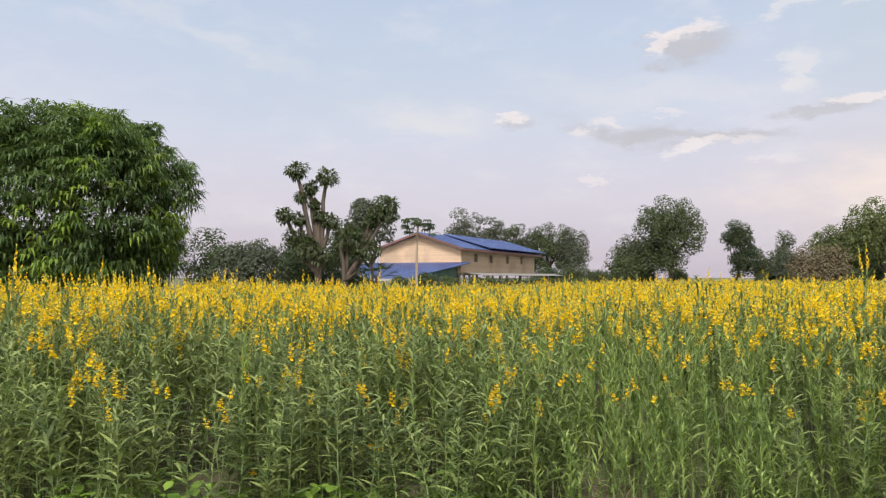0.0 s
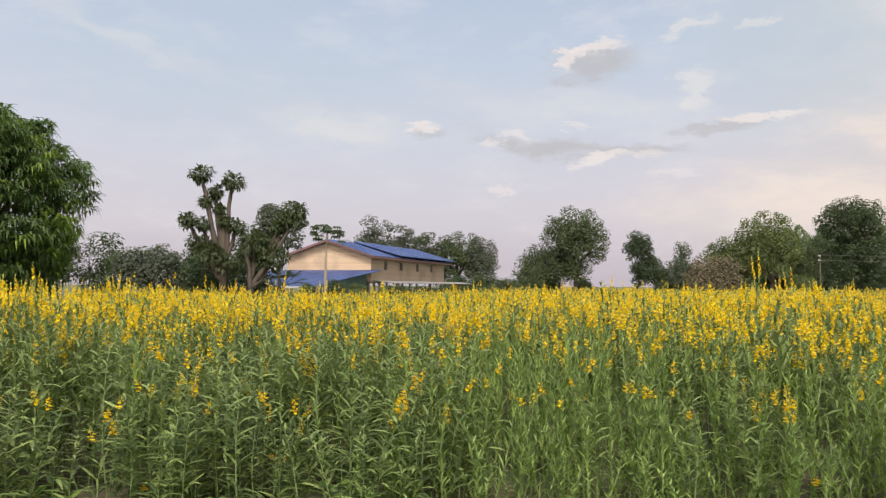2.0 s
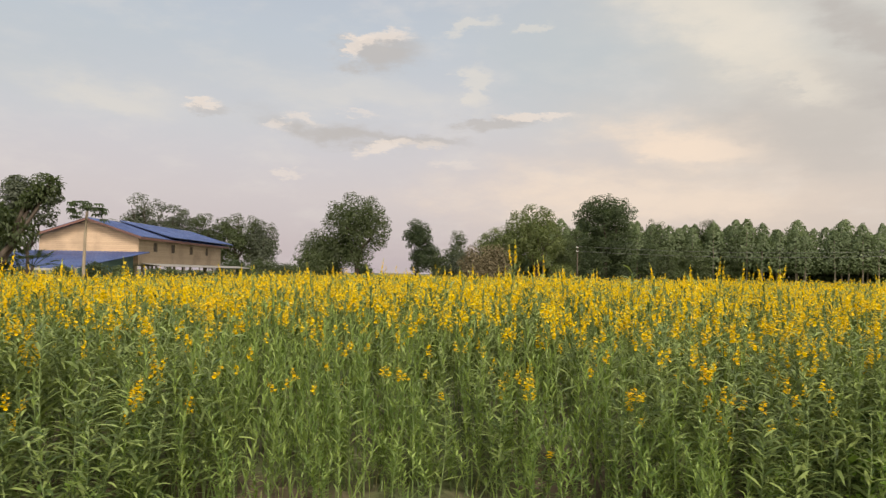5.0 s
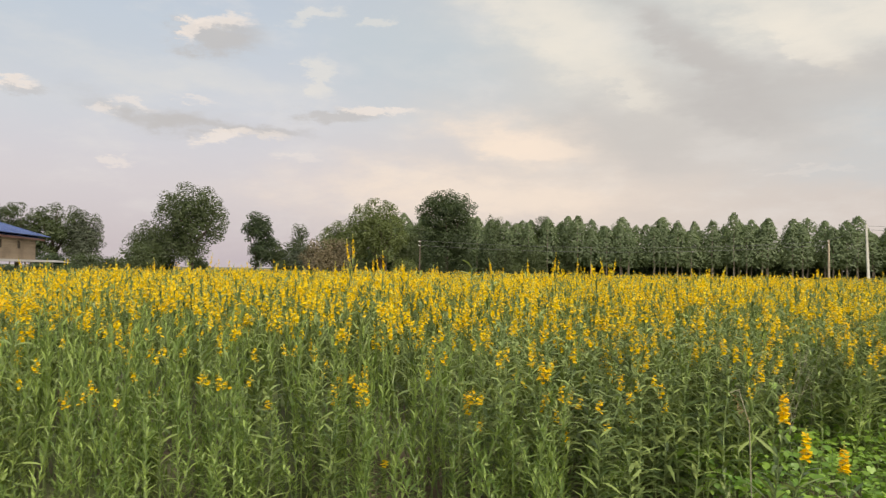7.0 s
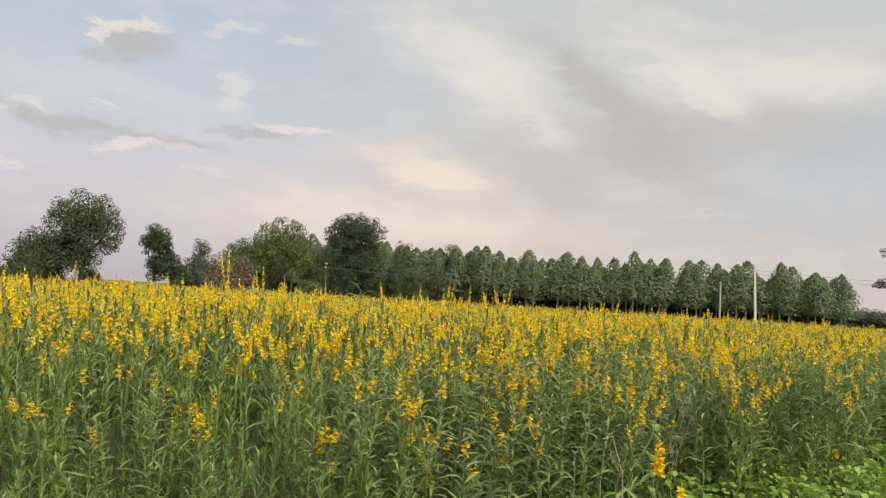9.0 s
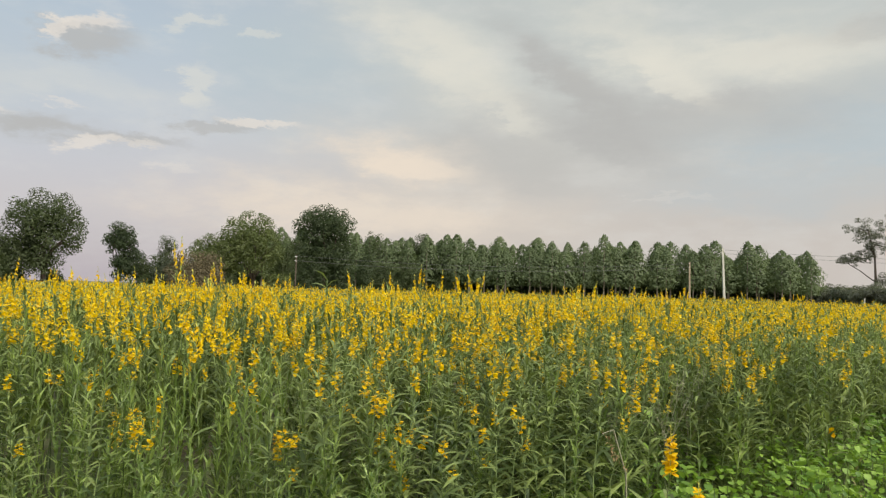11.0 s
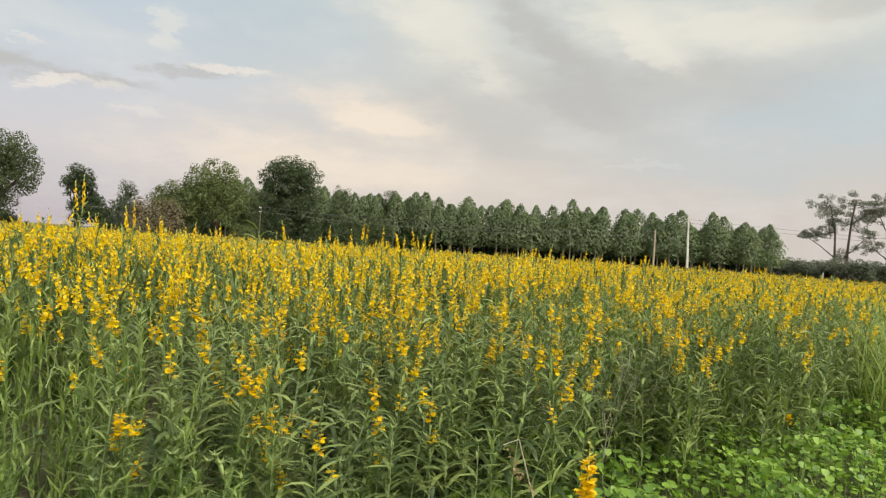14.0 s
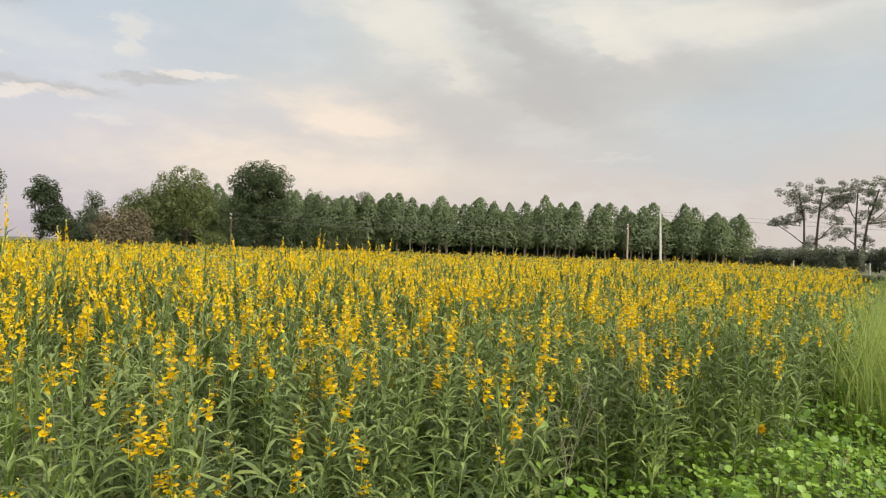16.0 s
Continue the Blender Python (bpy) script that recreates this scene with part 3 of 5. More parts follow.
# growth behind the house
for x, y, h, w, mat in ((0.6, 112, 12.4, 3.6, GREY_LEAF), (4.6, 113, 11.6, 3.8, GREY_LEAF), (8.8, 111, 9.8, 3.8, TREE_LEAF), (13.0, 110, 10.2, 4.4, TREE_LEAF), (16.2, 109, 9.2, 3.2, GREY_LEAF), (-4.0, 113, 9.0, 3.4, GREY_LEAF)):
    tree("garden_tree", "grey-green tree with loose feathery branches behind the house", (x, y, 0), limbs(h * 0.9, 2.5, w * 0.8, 7, 0.26),
         lumps((0, 0, h * 0.5), np.array([w * 0.75, w * 0.7, h * 0.38]), 40, 0.9) + dome((0, 0, h * 0.52), (w, w * 0.9, h * 0.47), 50, 0.75), 12000, 0.16, mat, group="trees behind the house")
# shrubs and low trees between the mango tree and the house
for x, y, h, w, mat in ((-13.2, 47, 4.3, 2.4, GREY_LEAF), (-16.0, 50, 4.9, 2.9, DARK_LEAF), (-11.5, 52, 4.3, 2.6, DARK_LEAF), (-19.5, 48, 5.6, 2.6, GREY_LEAF), (-7.6, 50, 5.4, 1.5, DARK_LEAF), (-9.6, 48, 4.2, 2.2, DARK_LEAF), (-24.5, 46, 5.0, 3.2, GREY_LEAF)):
    tree("bush", "dense dark green bush at the field's far edge", (x, y, 0), limbs(h * 0.8, 0.8, w * 0.6, 5, 0.12),
         lumps((0, 0, h * 0.52), np.array([w * 0.8, w * 0.7, h * 0.4]), 30, 0.8), 6500, 0.12, mat, group="bushes by the house", category="bush")
for x, y, h, w, mat in ((30.2, 66.0, 4.6, 2.2, BROWN_LEAF), (32.4, 66.4, 4.9, 1.9, BROWN_LEAF), (35.4, 82.0, 5.0, 2.0, GREY_LEAF), (37.4, 87.6, 7.6, 1.7, TREE_LEAF), (37.2, 92.6, 5.0, 2.0, TREE_LEAF), (18.2, 84.6, 4.4, 2.4, TREE_LEAF), (26.5, 92, 2.6, 1.5, TREE_LEAF), (19.0, 88, 3.0, 2.2, TREE_LEAF), (38.6, 90, 4.6, 1.6, DARK_LEAF),
                        (50.6, 84, 8.4, 2.2, TREE_LEAF), (61.7, 81.4, 7.2, 1.7, DARK_LEAF), (64.4, 81, 6.0, 2.2, TREE_LEAF), (36.5, 91, 2.6, 1.5, TREE_LEAF), (21.5, 90, 3.4, 2.2, DARK_LEAF), (14.5, 96, 3.2, 2.4, TREE_LEAF), (11.5, 99, 3.2, 2.4, DARK_LEAF), (17.0, 94, 2.8, 2.2, TREE_LEAF), (58.6, 83, 4.8, 2.2, DARK_LEAF), (53.5, 82, 4.2, 2.4, DARK_LEAF), (57.5, 81, 4.0, 2.4, DARK_LEAF), (43.5, 84, 3.4, 2.0, TREE_LEAF), (48.5, 81, 3.2, 2.0, ROUND_LEAF)):
    tree("bush", "scrubby bush among the trees at the field's far edge", (x, y, 0), limbs(h * 0.8, 0.8, w * 0.6, 5, 0.1),
         dome((0, 0, h * 0.5), (w, w * 0.9, h * 0.5), 34, 0.6) + dome((0, 0, h * 0.3), (w * 0.8, w * 0.8, h * 0.3), 14, 0.6), 6000, 0.125, mat, group="bushes by the trees", category="bush")


def eucalyptus(name, h, w):
    ob = thing(name, "slender plantation eucalyptus with a pale straight trunk", "tree", group="eucalyptus plantation")
    part("trunk", mesh_of("trunk", *tube(wander((0, 0, -0.2), (0, 0, h * 0.9), 7, 0.02), np.linspace(0.16, 0.04, 7), 5), [PALE_BARK]), ob)
    # a smooth, pointed oval of foliage, uneven by side branches
    k = 1250
    s = rng.random(k) ** 0.85
    a = rng.random(k) * 6.28
    girth = np.where(s < 0.25, 0.55 + 1.8 * s, (np.maximum(1 - s, 0) / 0.75) ** 0.56)
    uneven = np.array([noise.noise((math.cos(q) * 1.3 + h, math.sin(q) * 1.3 + w * 9, t * 7.0)) for q, t in zip(a, s)])
    r = w * girth * (1 + 0.6 * uneven) * (1 - 0.45 * rng.random(k) ** 1.6) + 0.06
    p = np.column_stack([np.cos(a) * r, np.sin(a) * r, h * (0.27 + 0.72 * s) + rng.normal(size=k) * 0.12])
    d = np.column_stack([np.cos(a), np.sin(a), np.full(k, 0.45)])
    v, f = cards(p, d + rng.normal(size=p.shape) * 0.3, 0.275 * rng.uniform(0.6, 1.3, len(p)), 0.7)
    part("crown", mesh_of("crown", v, f, [EUC_LEAF]), ob)
    return ob


kinds = [eucalyptus("eucalyptus", h, w) for h, w in ((11.3, 2.9), (11.9, 2.8), (10.8, 2.6), (11.6, 3.1), (10.6, 2.7))]
row_a, row_b = np.array([66.0, 148.0]), np.array([142.0, 55.0])
along = unit(row_b - row_a)
across = np.array([along[1], -along[0]])
length = np.linalg.norm(row_b - row_a)
used = 0
for k in range(3):
    for s in np.arange(17, length, 2.7):
        q = row_a + along * (s + rng.normal() * 0.6) - across * (k * 3.2 + rng.normal() * 0.3)
        m = pose(q[0], q[1], 0, 0, 0, rng.uniform(0, 360)) @ Matrix.Diagonal((1, 1, rng.uniform(0.98, 1.1), 1))
        if used < len(kinds):
            kinds[used].matrix_basis = m
        else:
            c = copy_thing(kinds[rng.integers(len(kinds))], m)
            c.scale = (rng.uniform(0.9, 1.15), rng.uniform(0.9, 1.15), rng.uniform(0.84, 1.08) * (1.12 - 0.20 * s / length))
        used += 1
# dark undergrowth between and behind the plantation's trunks
k = 30000
q = row_a + along * rng.uniform(4, length + 1, (k, 1)) - across * (8 + rng.uniform(-3, 6, (k, 1)))
p = np.column_stack([q, rng.uniform(0, 1, k) ** 0.8 * 5.6])
tagged(new("undergrowth", mesh_of("undergrowth", *cards(p, rng.normal(size=(k, 3)) + (-0.6, -0.6, 0.3), 0.6 * rng.uniform(0.6, 1.3, k), 0.8), [DARK_LEAF])),
       "dark undergrowth and saplings behind the plantation", "undergrowth", kind="stuff")
# taller, bushier trees in front of the plantation
for x, y, h, w in ((87, 124, 12.0, 2.8), (91, 118, 12.8, 3.0), (95, 115, 11.2, 3.4), (98.5, 112.5, 13.2, 2.4), (101, 107.5, 9.2, 3.6), (94, 111, 7.6, 4.0), (80, 128, 11.4, 2.4)):
    tree("broad_tree", "dark bushy tree in front of the plantation", (x, y, 0), limbs(h, 3, w * 0.7, 5, 0.2),
         dome((0, 0, h * 0.52), (w, w, h * 0.48), 70, 0.75) + dome((0, 0, h * 0.26), (w * 1.25, w, h * 0.26), 40, 0.8), 13000, 0.15, TREE_LEAF, group="trees before the plantation")


def tall_tree(base, facing, trunks, clumps, label):
    """Bare stems that carry loose, flat-topped masses of leaves."""
    lines, rows = [], []
    for pts, girth in trunks:
        lines.append((pts, np.linspace(girth, girth * 0.4, len(pts))))
    for x, z, wx, wz in clumps:
        y = rng.uniform(-1.5, 1.5)
        z -= 2.2
        rows += lumps((x, y, z), np.array([wx * 1.5, wx * 1.2, wz * 1.7]), max(8, int(wx * 8)), 0.95, 0.7)
        nearest = min((p for pts, _ in trunks for p in pts[1:]), key=lambda p: abs(p[0] - x) + abs(p[2] + 2.0 - z))
        lines.append((wander(nearest, (x, y, z), 5, 0.12), np.linspace(0.17, 0.05, 5)))
        for _ in range(4):
            lines.append((wander((x, y, z - 0.4), (x + rng.normal() * wx * 0.7, y + rng.normal(), z + rng.normal() * wz * 0.5), 4, 0.1), np.linspace(0.08, 0.03, 4)))
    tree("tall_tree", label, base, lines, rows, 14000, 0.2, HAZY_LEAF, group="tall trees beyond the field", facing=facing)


tall_tree((193.7, 59.4, 0), 73, [([(-1.5, 0, -0.2), (-1.5, 0, 6), (-1.7, 0, 12), (-3.0, 0, 18)], 0.40), ([(1.2, 0, -0.2), (1.1, 0, 7), (1.5, 0, 14), (2.2, 0, 19.5)], 0.42)],
          [(-3.6, 20.3, 2.9, 1.7), (2.2, 20.9, 3.3, 1.8), (5.6, 19.4, 2.0, 1.9), (2.2, 16.6, 2.6, 1.5), (5.4, 13.4, 1.6, 1.5), (-2.7, 16.4, 2.0, 1.5), (-5.6, 13.7, 2.5, 0.9), (-8.0, 13.1, 1.3, 0.6), (0.6, 8.5, 1.3, 1.5)],
          "tall grey-green tree with two bare stems and a flat open crown")
tall_tree((196.2, 49.6, 0), 76, [([(-1.0, 0, -0.2), (-0.9, 0, 6), (-0.9, 0, 12), (-0.7, 0, 19)], 0.36), ([(0.9, 0, -0.2), (0.9, 0, 6), (1.4, 0, 11), (3.6, 0, 19)], 0.46)],
          [(-0.9, 21.2, 2.4, 1.4), (3.6, 21.2, 3.2, 1.6), (6.7, 17.6, 2.6, 1.9), (3.6, 14.6, 3.2, 1.7), (1.8, 18.3, 1.6, 1.5), (-3.4, 19.0, 1.8, 1.6), (-4.0, 11.0, 2.7, 1.2), (-0.9, 5.8, 0.9, 0.8), (1.4, 9.6, 1.2, 1.3), (8.6, 15.4, 1.2, 0.9)],
          "tall grey-green tree with a forked stem and a wide layered crown")
# most of the hedge has the leaf colour paled to imitate haze
for i in range(46):
    x, y = 172 + rng.uniform(-6, 10), 74 - i * 1.5
    h = rng.uniform(4.4, 6.8)
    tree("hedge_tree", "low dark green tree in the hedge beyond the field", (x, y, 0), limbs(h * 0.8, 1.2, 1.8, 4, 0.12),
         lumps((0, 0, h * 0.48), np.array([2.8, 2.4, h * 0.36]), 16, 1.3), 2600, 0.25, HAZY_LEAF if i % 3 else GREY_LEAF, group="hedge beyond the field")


for i in range(9):
    x, y = 72 + rng.uniform(-3, 4), 20 - i * 2.6
    tree("bush", "low green bush beside the track", (x, y, 0), limbs(0.8, 0.2, 0.7, 4, 0.04),
         lumps((0, 0, 0.45), np.array([1.6, 1.3, 0.25]), 12, 0.4), 1500, 0.11, TREE_LEAF if i % 2 else ROUND_LEAF, group="bushes beside the track", category="bush")


# ---------------------------------------------------------------- poles and wires
def pole(name, label, foot, height, lean, r0, r1, mat, square=False):
    ob = thing(name, label, "utility pole", pose(*foot))
    top = np.array([lean[0], lean[1], height])
    part("post", mesh_of("post", *tube(np.stack([np.array([0, 0, -0.3]), top * 0.5, top]), [r0, (r0 + r1) / 2, r1], 4 if square else 8), [mat], smooth=not square), ob)
    arm = Soup()
    for dz in (0.25, 0.75):
        arm.put(*box((0.12, 0.12, 0.14), top - (0, 0, dz)))
        arm.put(*tube(np.stack([top - (0.16, 0, dz), top - (0.16, 0, dz - 0.12)]), [0.05, 0.04], 6))
    part("insulator", mesh_of("insulator", *arm.arrays()[:2], [WHITE]), ob)
    return np.array(foot) + top


top_a = pole("utility_pole", "tall pale concrete utility pole", (99.9, 50.6, 0), 8.3, (-0.25, 0.2), 0.22, 0.15, CONCRETE, True)
top_b = pole("wooden_pole", "short weathered wooden pole carrying a wire", (97.7, 54.6, 0), 6.3, (0.0, 0.05), 0.16, 0.12, OLD_WOOD)


def wire(a, b, sag, label):
    a, b = np.asarray(a), np.asarray(b)
    s = np.linspace(0, 1, 24)[:, None]
    pts = a + (b - a) * s - np.array([0, 0, 1.0]) * sag * 4 * s * (1 - s)
    tagged(new("wire", mesh_of("wire", *tube(pts, np.full(24, 0.016), 4), [WIRE])), label, "cable", "overhead wires")


wire(top_b - (0, 0, 0.2), (50.5, 80.5, 5.2), 0.9, "thin overhead wire strung across the field's end")
wire(top_b - (0, 0, 0.7), (50.5, 80.5, 4.6), 0.9, "thin overhead wire strung across the field's end")
wire(top_a - (0, 0, 0.25), top_b - (0, 0, 0.1), 0.15, "short overhead wire between the two poles")
wire(top_a - (0, 0, 0.25), (128.0, -22.0, 7.0), 1.2, "long overhead wire running past the far trees")
wire(top_a - (0, 0, 0.75), (128.0, -22.0, 6.4), 1.2, "long overhead wire running past the far trees")
wire(top_a - (0, 0, 0.6), (97.9, 52.8, 0.0), 0.05, "slanting guy wire of the concrete pole")
for x, y, h in ((50.4, 80.4, 5.3),):
    pole("wooden_pole", "weathered wooden pole at the trees", (x, y, 0), h, (0.05, 0), 0.09, 0.07, BARK)
for i, (x, y) in enumerate(((76.4, 25.4), (78.1, 19.4), (79.4, 13.6), (80.4, 8.0))):
    ob = thing("fence_post", "pale concrete fence post beside the field track", "fence post", pose(x, y, 0, 0, 0, i * 20), "fence posts")
    part("post", mesh_of("post", *tube([(0, 0, -0.2), (0, 0, 1.0), (0.01, 0, 1.8)], [0.07, 0.065, 0.06], 4), [CONCRETE], smooth=False), ob)

# ---------------------------------------------------------------- house
U = np.array([0.386, 0.9225])        # along the long wall, away from the field
CORNER = np.array([0.13, 70.0])
turn_z = math.degrees(math.atan2(U[1], U[0]))
HOUSE = pose(CORNER[0], CORNER[1], 0, 0, 0, turn_z)   # local x: along the long wall, y: along the gable wall
LONG, WIDE, EAVE, RIDGE, FLOOR = 23.0, 8.6, 4.35, 5.75, 2.0


def solid(name, parent, pieces, mat, label="", smooth=False):
    s = Soup()
    for v, f in pieces:
        s.put(v, f)
    v, f, _ = s.arrays()
    return part(name, mesh_of(name, v, f, [mat], smooth=smooth), parent, label)


def prism(outline, axis_from, axis_to, axis=0):
    """A four-cornered outline drawn out along one axis."""
    o = np.array(outline, float)
    lo, hi = np.insert(o, axis, axis_from, 1), np.insert(o, axis, axis_to, 1)
    f = [(0, 1, 2, 3), (7, 6, 5, 4)] + [(i, i + 4, (i + 1) % 4 + 4, (i + 1) % 4) for i in range(4)]
    return np.concatenate([lo, hi]), np.array(f)


def sheet_roof(a, b, c, d, ribs, thick=0.05):
    """Ribbed sheet metal between the eave a-b and the ridge d-c, with the ribs running up the slope."""
    a, b, c, d = (np.array(q, float) for q in (a, b, c, d))
    s = np.linspace(0, 1, ribs * 4 + 1)
    nor = unit(np.cross(b - a, d - a))
    wave = np.tile([0.0, 0.0, 0.05, 0.05], ribs + 1)[: len(s)]
    low = a + (b - a) * s[:, None] + nor * wave[:, None]
    high = d + (c - d) * s[:, None] + nor * wave[:, None]
    k = len(s)
    v = np.concatenate([low, high, low - nor * thick, high - nor * thick])
    i = np.arange(k - 1)[:, None]
    f = np.concatenate([i + [0, 1, k + 1, k], i + [2 * k, 3 * k, 3 * k + 1, 2 * k + 1], i + [0, 2 * k, 2 * k + 1, 1], i + [k, k + 1, 3 * k + 1, 3 * k]])
    f = np.concatenate([f, [(0, k, 3 * k, 2 * k), (k - 1, 3 * k - 1, 4 * k - 1, 2 * k - 1)]])
    return v, f


def stilt_house():
    ob = thing("wooden_house", "raised wooden house with pale plank walls and a blue metal roof", "house", HOUSE)
    h = WIDE / 2
    solid("gable_wall", ob, [prism([(0.0, FLOOR), (WIDE, FLOOR), (WIDE, EAVE), (0.0, EAVE)], 0.0, 0.14),
                             prism([(0.0, EAVE), (WIDE, EAVE), (h + 0.05, RIDGE - 0.1), (h - 0.05, RIDGE - 0.1)], 0.003, 0.14)], BOARDS, "pale plank gable wall")
    wins = [3.2, 7.5, 12.6, 17.5]
    pieces, x0 = [], 0.145
    for w in wins:
        pieces.append(box((w - x0, 0.14, EAVE - FLOOR), ((x0 + w) / 2, 0.07, (EAVE + FLOOR) / 2)))
        pieces.append(box((1.0, 0.14, 1.0), (w + 0.5, 0.07, FLOOR + 0.5)))
        pieces.append(box((1.0, 0.14, EAVE - FLOOR - 1.95), (w + 0.5, 0.07, (EAVE + FLOOR + 1.95) / 2)))
        x0 = w + 1.0
    pieces.append(box((LONG - x0, 0.14, EAVE - FLOOR), ((x0 + LONG) / 2, 0.07, (EAVE + FLOOR) / 2)))
    solid("long_wall", ob, pieces, WORN_BOARDS, "weathered plank side wall")
    solid("back_wall", ob, [box((LONG - 0.3, 0.14, EAVE - FLOOR), (LONG / 2, WIDE - 0.07, (EAVE + FLOOR) / 2))], BOARDS)
    solid("end_wall", ob, [box((0.14, WIDE - 0.3, EAVE - FLOOR), (LONG - 0.07, WIDE / 2, (EAVE + FLOOR) / 2))], BOARDS)
    solid("floor_deck", ob, [box((LONG, WIDE, 0.16), (LONG / 2, WIDE / 2, FLOOR - 0.083))], OLD_WOOD)
    for w in wins:
        win = solid("window", ob, [box((1.0, 0.05, 0.07), (w + 0.5, 0.0, FLOOR + 1.035)), box((1.0, 0.05, 0.07), (w + 0.5, 0.0, FLOOR + 1.915)),
                                   box((0.07, 0.05, 0.8), (w + 0.035, 0.0, FLOOR + 1.475)), box((0.07, 0.05, 0.8), (w + 0.965, 0.0, FLOOR + 1.475))], OLD_WOOD)
        for side in (0.27, 0.73):
            solid("shutter", win, [box((0.42, 0.04, 0.78), (w + side, 0.07, FLOOR + 1.475))], BARK, "closed grey-brown shutter")
    over = 0.55
    drop = (RIDGE - EAVE) / h * over
    solid("roof_slope", ob, [sheet_roof((-over, -over, EAVE - drop + 0.08), (LONG + over, -over, EAVE - drop + 0.08), (LONG + over, h, RIDGE + 0.08), (-over, h, RIDGE + 0.08), 70)], ROOF_BLUE, "blue ribbed sheet metal")
    solid("roof_slope", ob, [sheet_roof((LONG + over, WIDE + over, EAVE - drop + 0.08), (-over, WIDE + over, EAVE - drop + 0.08), (-over, h, RIDGE + 0.08), (LONG + over, h, RIDGE + 0.08), 70)], ROOF_BLUE, "blue ribbed sheet metal")
    solid("upper_roof", ob, [sheet_roof((6.0, -0.75, EAVE + 0.14), (LONG + 2.4, -0.75, EAVE + 0.14), (LONG + 2.4, h + 0.1, RIDGE + 0.28), (6.0, h + 0.1, RIDGE + 0.28), 56)], ROOF_BLUE, "raised second layer of blue roofing")
    for y0, y1 in ((-over, h), (WIDE + over, h)):
        solid("bargeboard", ob, [prism([(y0, EAVE - drop - 0.12), (y1, RIDGE - 0.12), (y1, RIDGE + 0.07), (y0, EAVE - drop + 0.07)], -over - 0.05, -over)], FASCIA, "red-brown bargeboard")
    solid("eave_board", ob, [box((LONG + 2, 0.04, 0.2), (LONG / 2, -over - 0.03, EAVE - drop - 0.04))], FASCIA)
    for i in range(6):
        for j in range(3):
            post = tube([(0, 0, -0.2), (0, 0, 1.0), (0, 0, FLOOR - 0.16)], [0.13, 0.12, 0.12], 7)
            solid("stilt", ob, [(post[0] + (0.3 + i * (LONG - 0.6) / 5, 0.3 + j * (WIDE - 0.6) / 2, 0), post[1])], OLD_WOOD, smooth=True)
    # low lean-to before the gable
    ln = 10.0
    solid("lean_to_roof", ob, [sheet_roof((-ln, WIDE + 1.6, 1.42), (-ln, 1.0, 1.42), (-0.02, -1.0, 2.95), (-0.02, WIDE + 1.6, 2.95), 30)], ROOF_BLUE, "faded blue sheet metal over a lean-to")
    solid("lean_to_edge", ob, [box((0.05, WIDE + 1.0, 0.16), (-ln - 0.05, WIDE / 2 + 1.1, 1.38))], OLD_TIN, "grey metal edging")
    solid("lean_to_side", ob, [prism([(-ln + 0.3, 0.0), (-0.3, 0.0), (-0.3, 2.75), (-ln + 0.3, 1.5)], 0.3, 0.38, 1)], TEAL, "teal painted side panel")
    for y in (0.5, 3.2, 6.0, 8.8):
        post = tube([(0, 0, -0.2), (0, 0, 0.8), (0, 0, 1.56)], [0.07, 0.065, 0.06], 6)
        solid("lean_to_post", ob, [(post[0] + (-ln + 0.15, y, 0), post[1])], OLD_WOOD, smooth=True)
    solid("veranda_edge", ob, [prism([(-2.2, 1.74), (-0.02, 1.98), (-0.02, 2.02), (-2.2, 1.78)], 0.6, LONG + 7.5)], OLD_TIN, "dull grey metal strip roof along the side wall")
    for x in np.linspace(1.5, LONG + 7, 8):
        post = tube([(0, 0, -0.2), (0, 0, 0.9), (0, 0, 1.8)], [0.06, 0.06, 0.055], 6)
        solid("veranda_post", ob, [(post[0] + (x, -2.05, 0), post[1])], OLD_WOOD, smooth=True)


stilt_house()
for x, y, h, w, mat in ((-4.6, 57.0, 1.8, 0.9, ROUND_LEAF), (-2.6, 57.6, 2.1, 1.1, TREE_LEAF), (-0.9, 58.2, 1.8, 1.0, ROUND_LEAF), (1.4, 60.5, 1.7, 1.0, TREE_LEAF), (-7.0, 56.5, 1.7, 1.0, TREE_LEAF), (2.6, 66.0, 1.7, 1.4, TREE_LEAF), (5.0, 69.0, 1.6, 1.5, DARK_LEAF), (7.4, 72.0, 1.75, 1.6, TREE_LEAF), (10.0, 75.5, 1.7, 1.6, DARK_LEAF), (12.6, 80.0, 1.8, 1.7, TREE_LEAF)):
    tree("shrub", "low green shrub growing close to the house", (x, y, 0), limbs(h * 0.8, 0.3, w * 0.6, 5, 0.04),
         dome((0, 0, h * 0.55), (w, w * 0.9, h * 0.5), 24, 0.35), 2600, 0.085, mat, group="shrubs before the house", category="shrub")

# ---------------------------------------------------------------- the flowering crop
STEM, LEAF, FLOWER, TIP, FRESH = 0, 1, 2, 3, 4
HEMP_MATS = [HEMP_STEM, HEMP_LEAF, PETAL, BUD, HEMP_YOUNG]
UP = np.array([0, 0, 1.0])


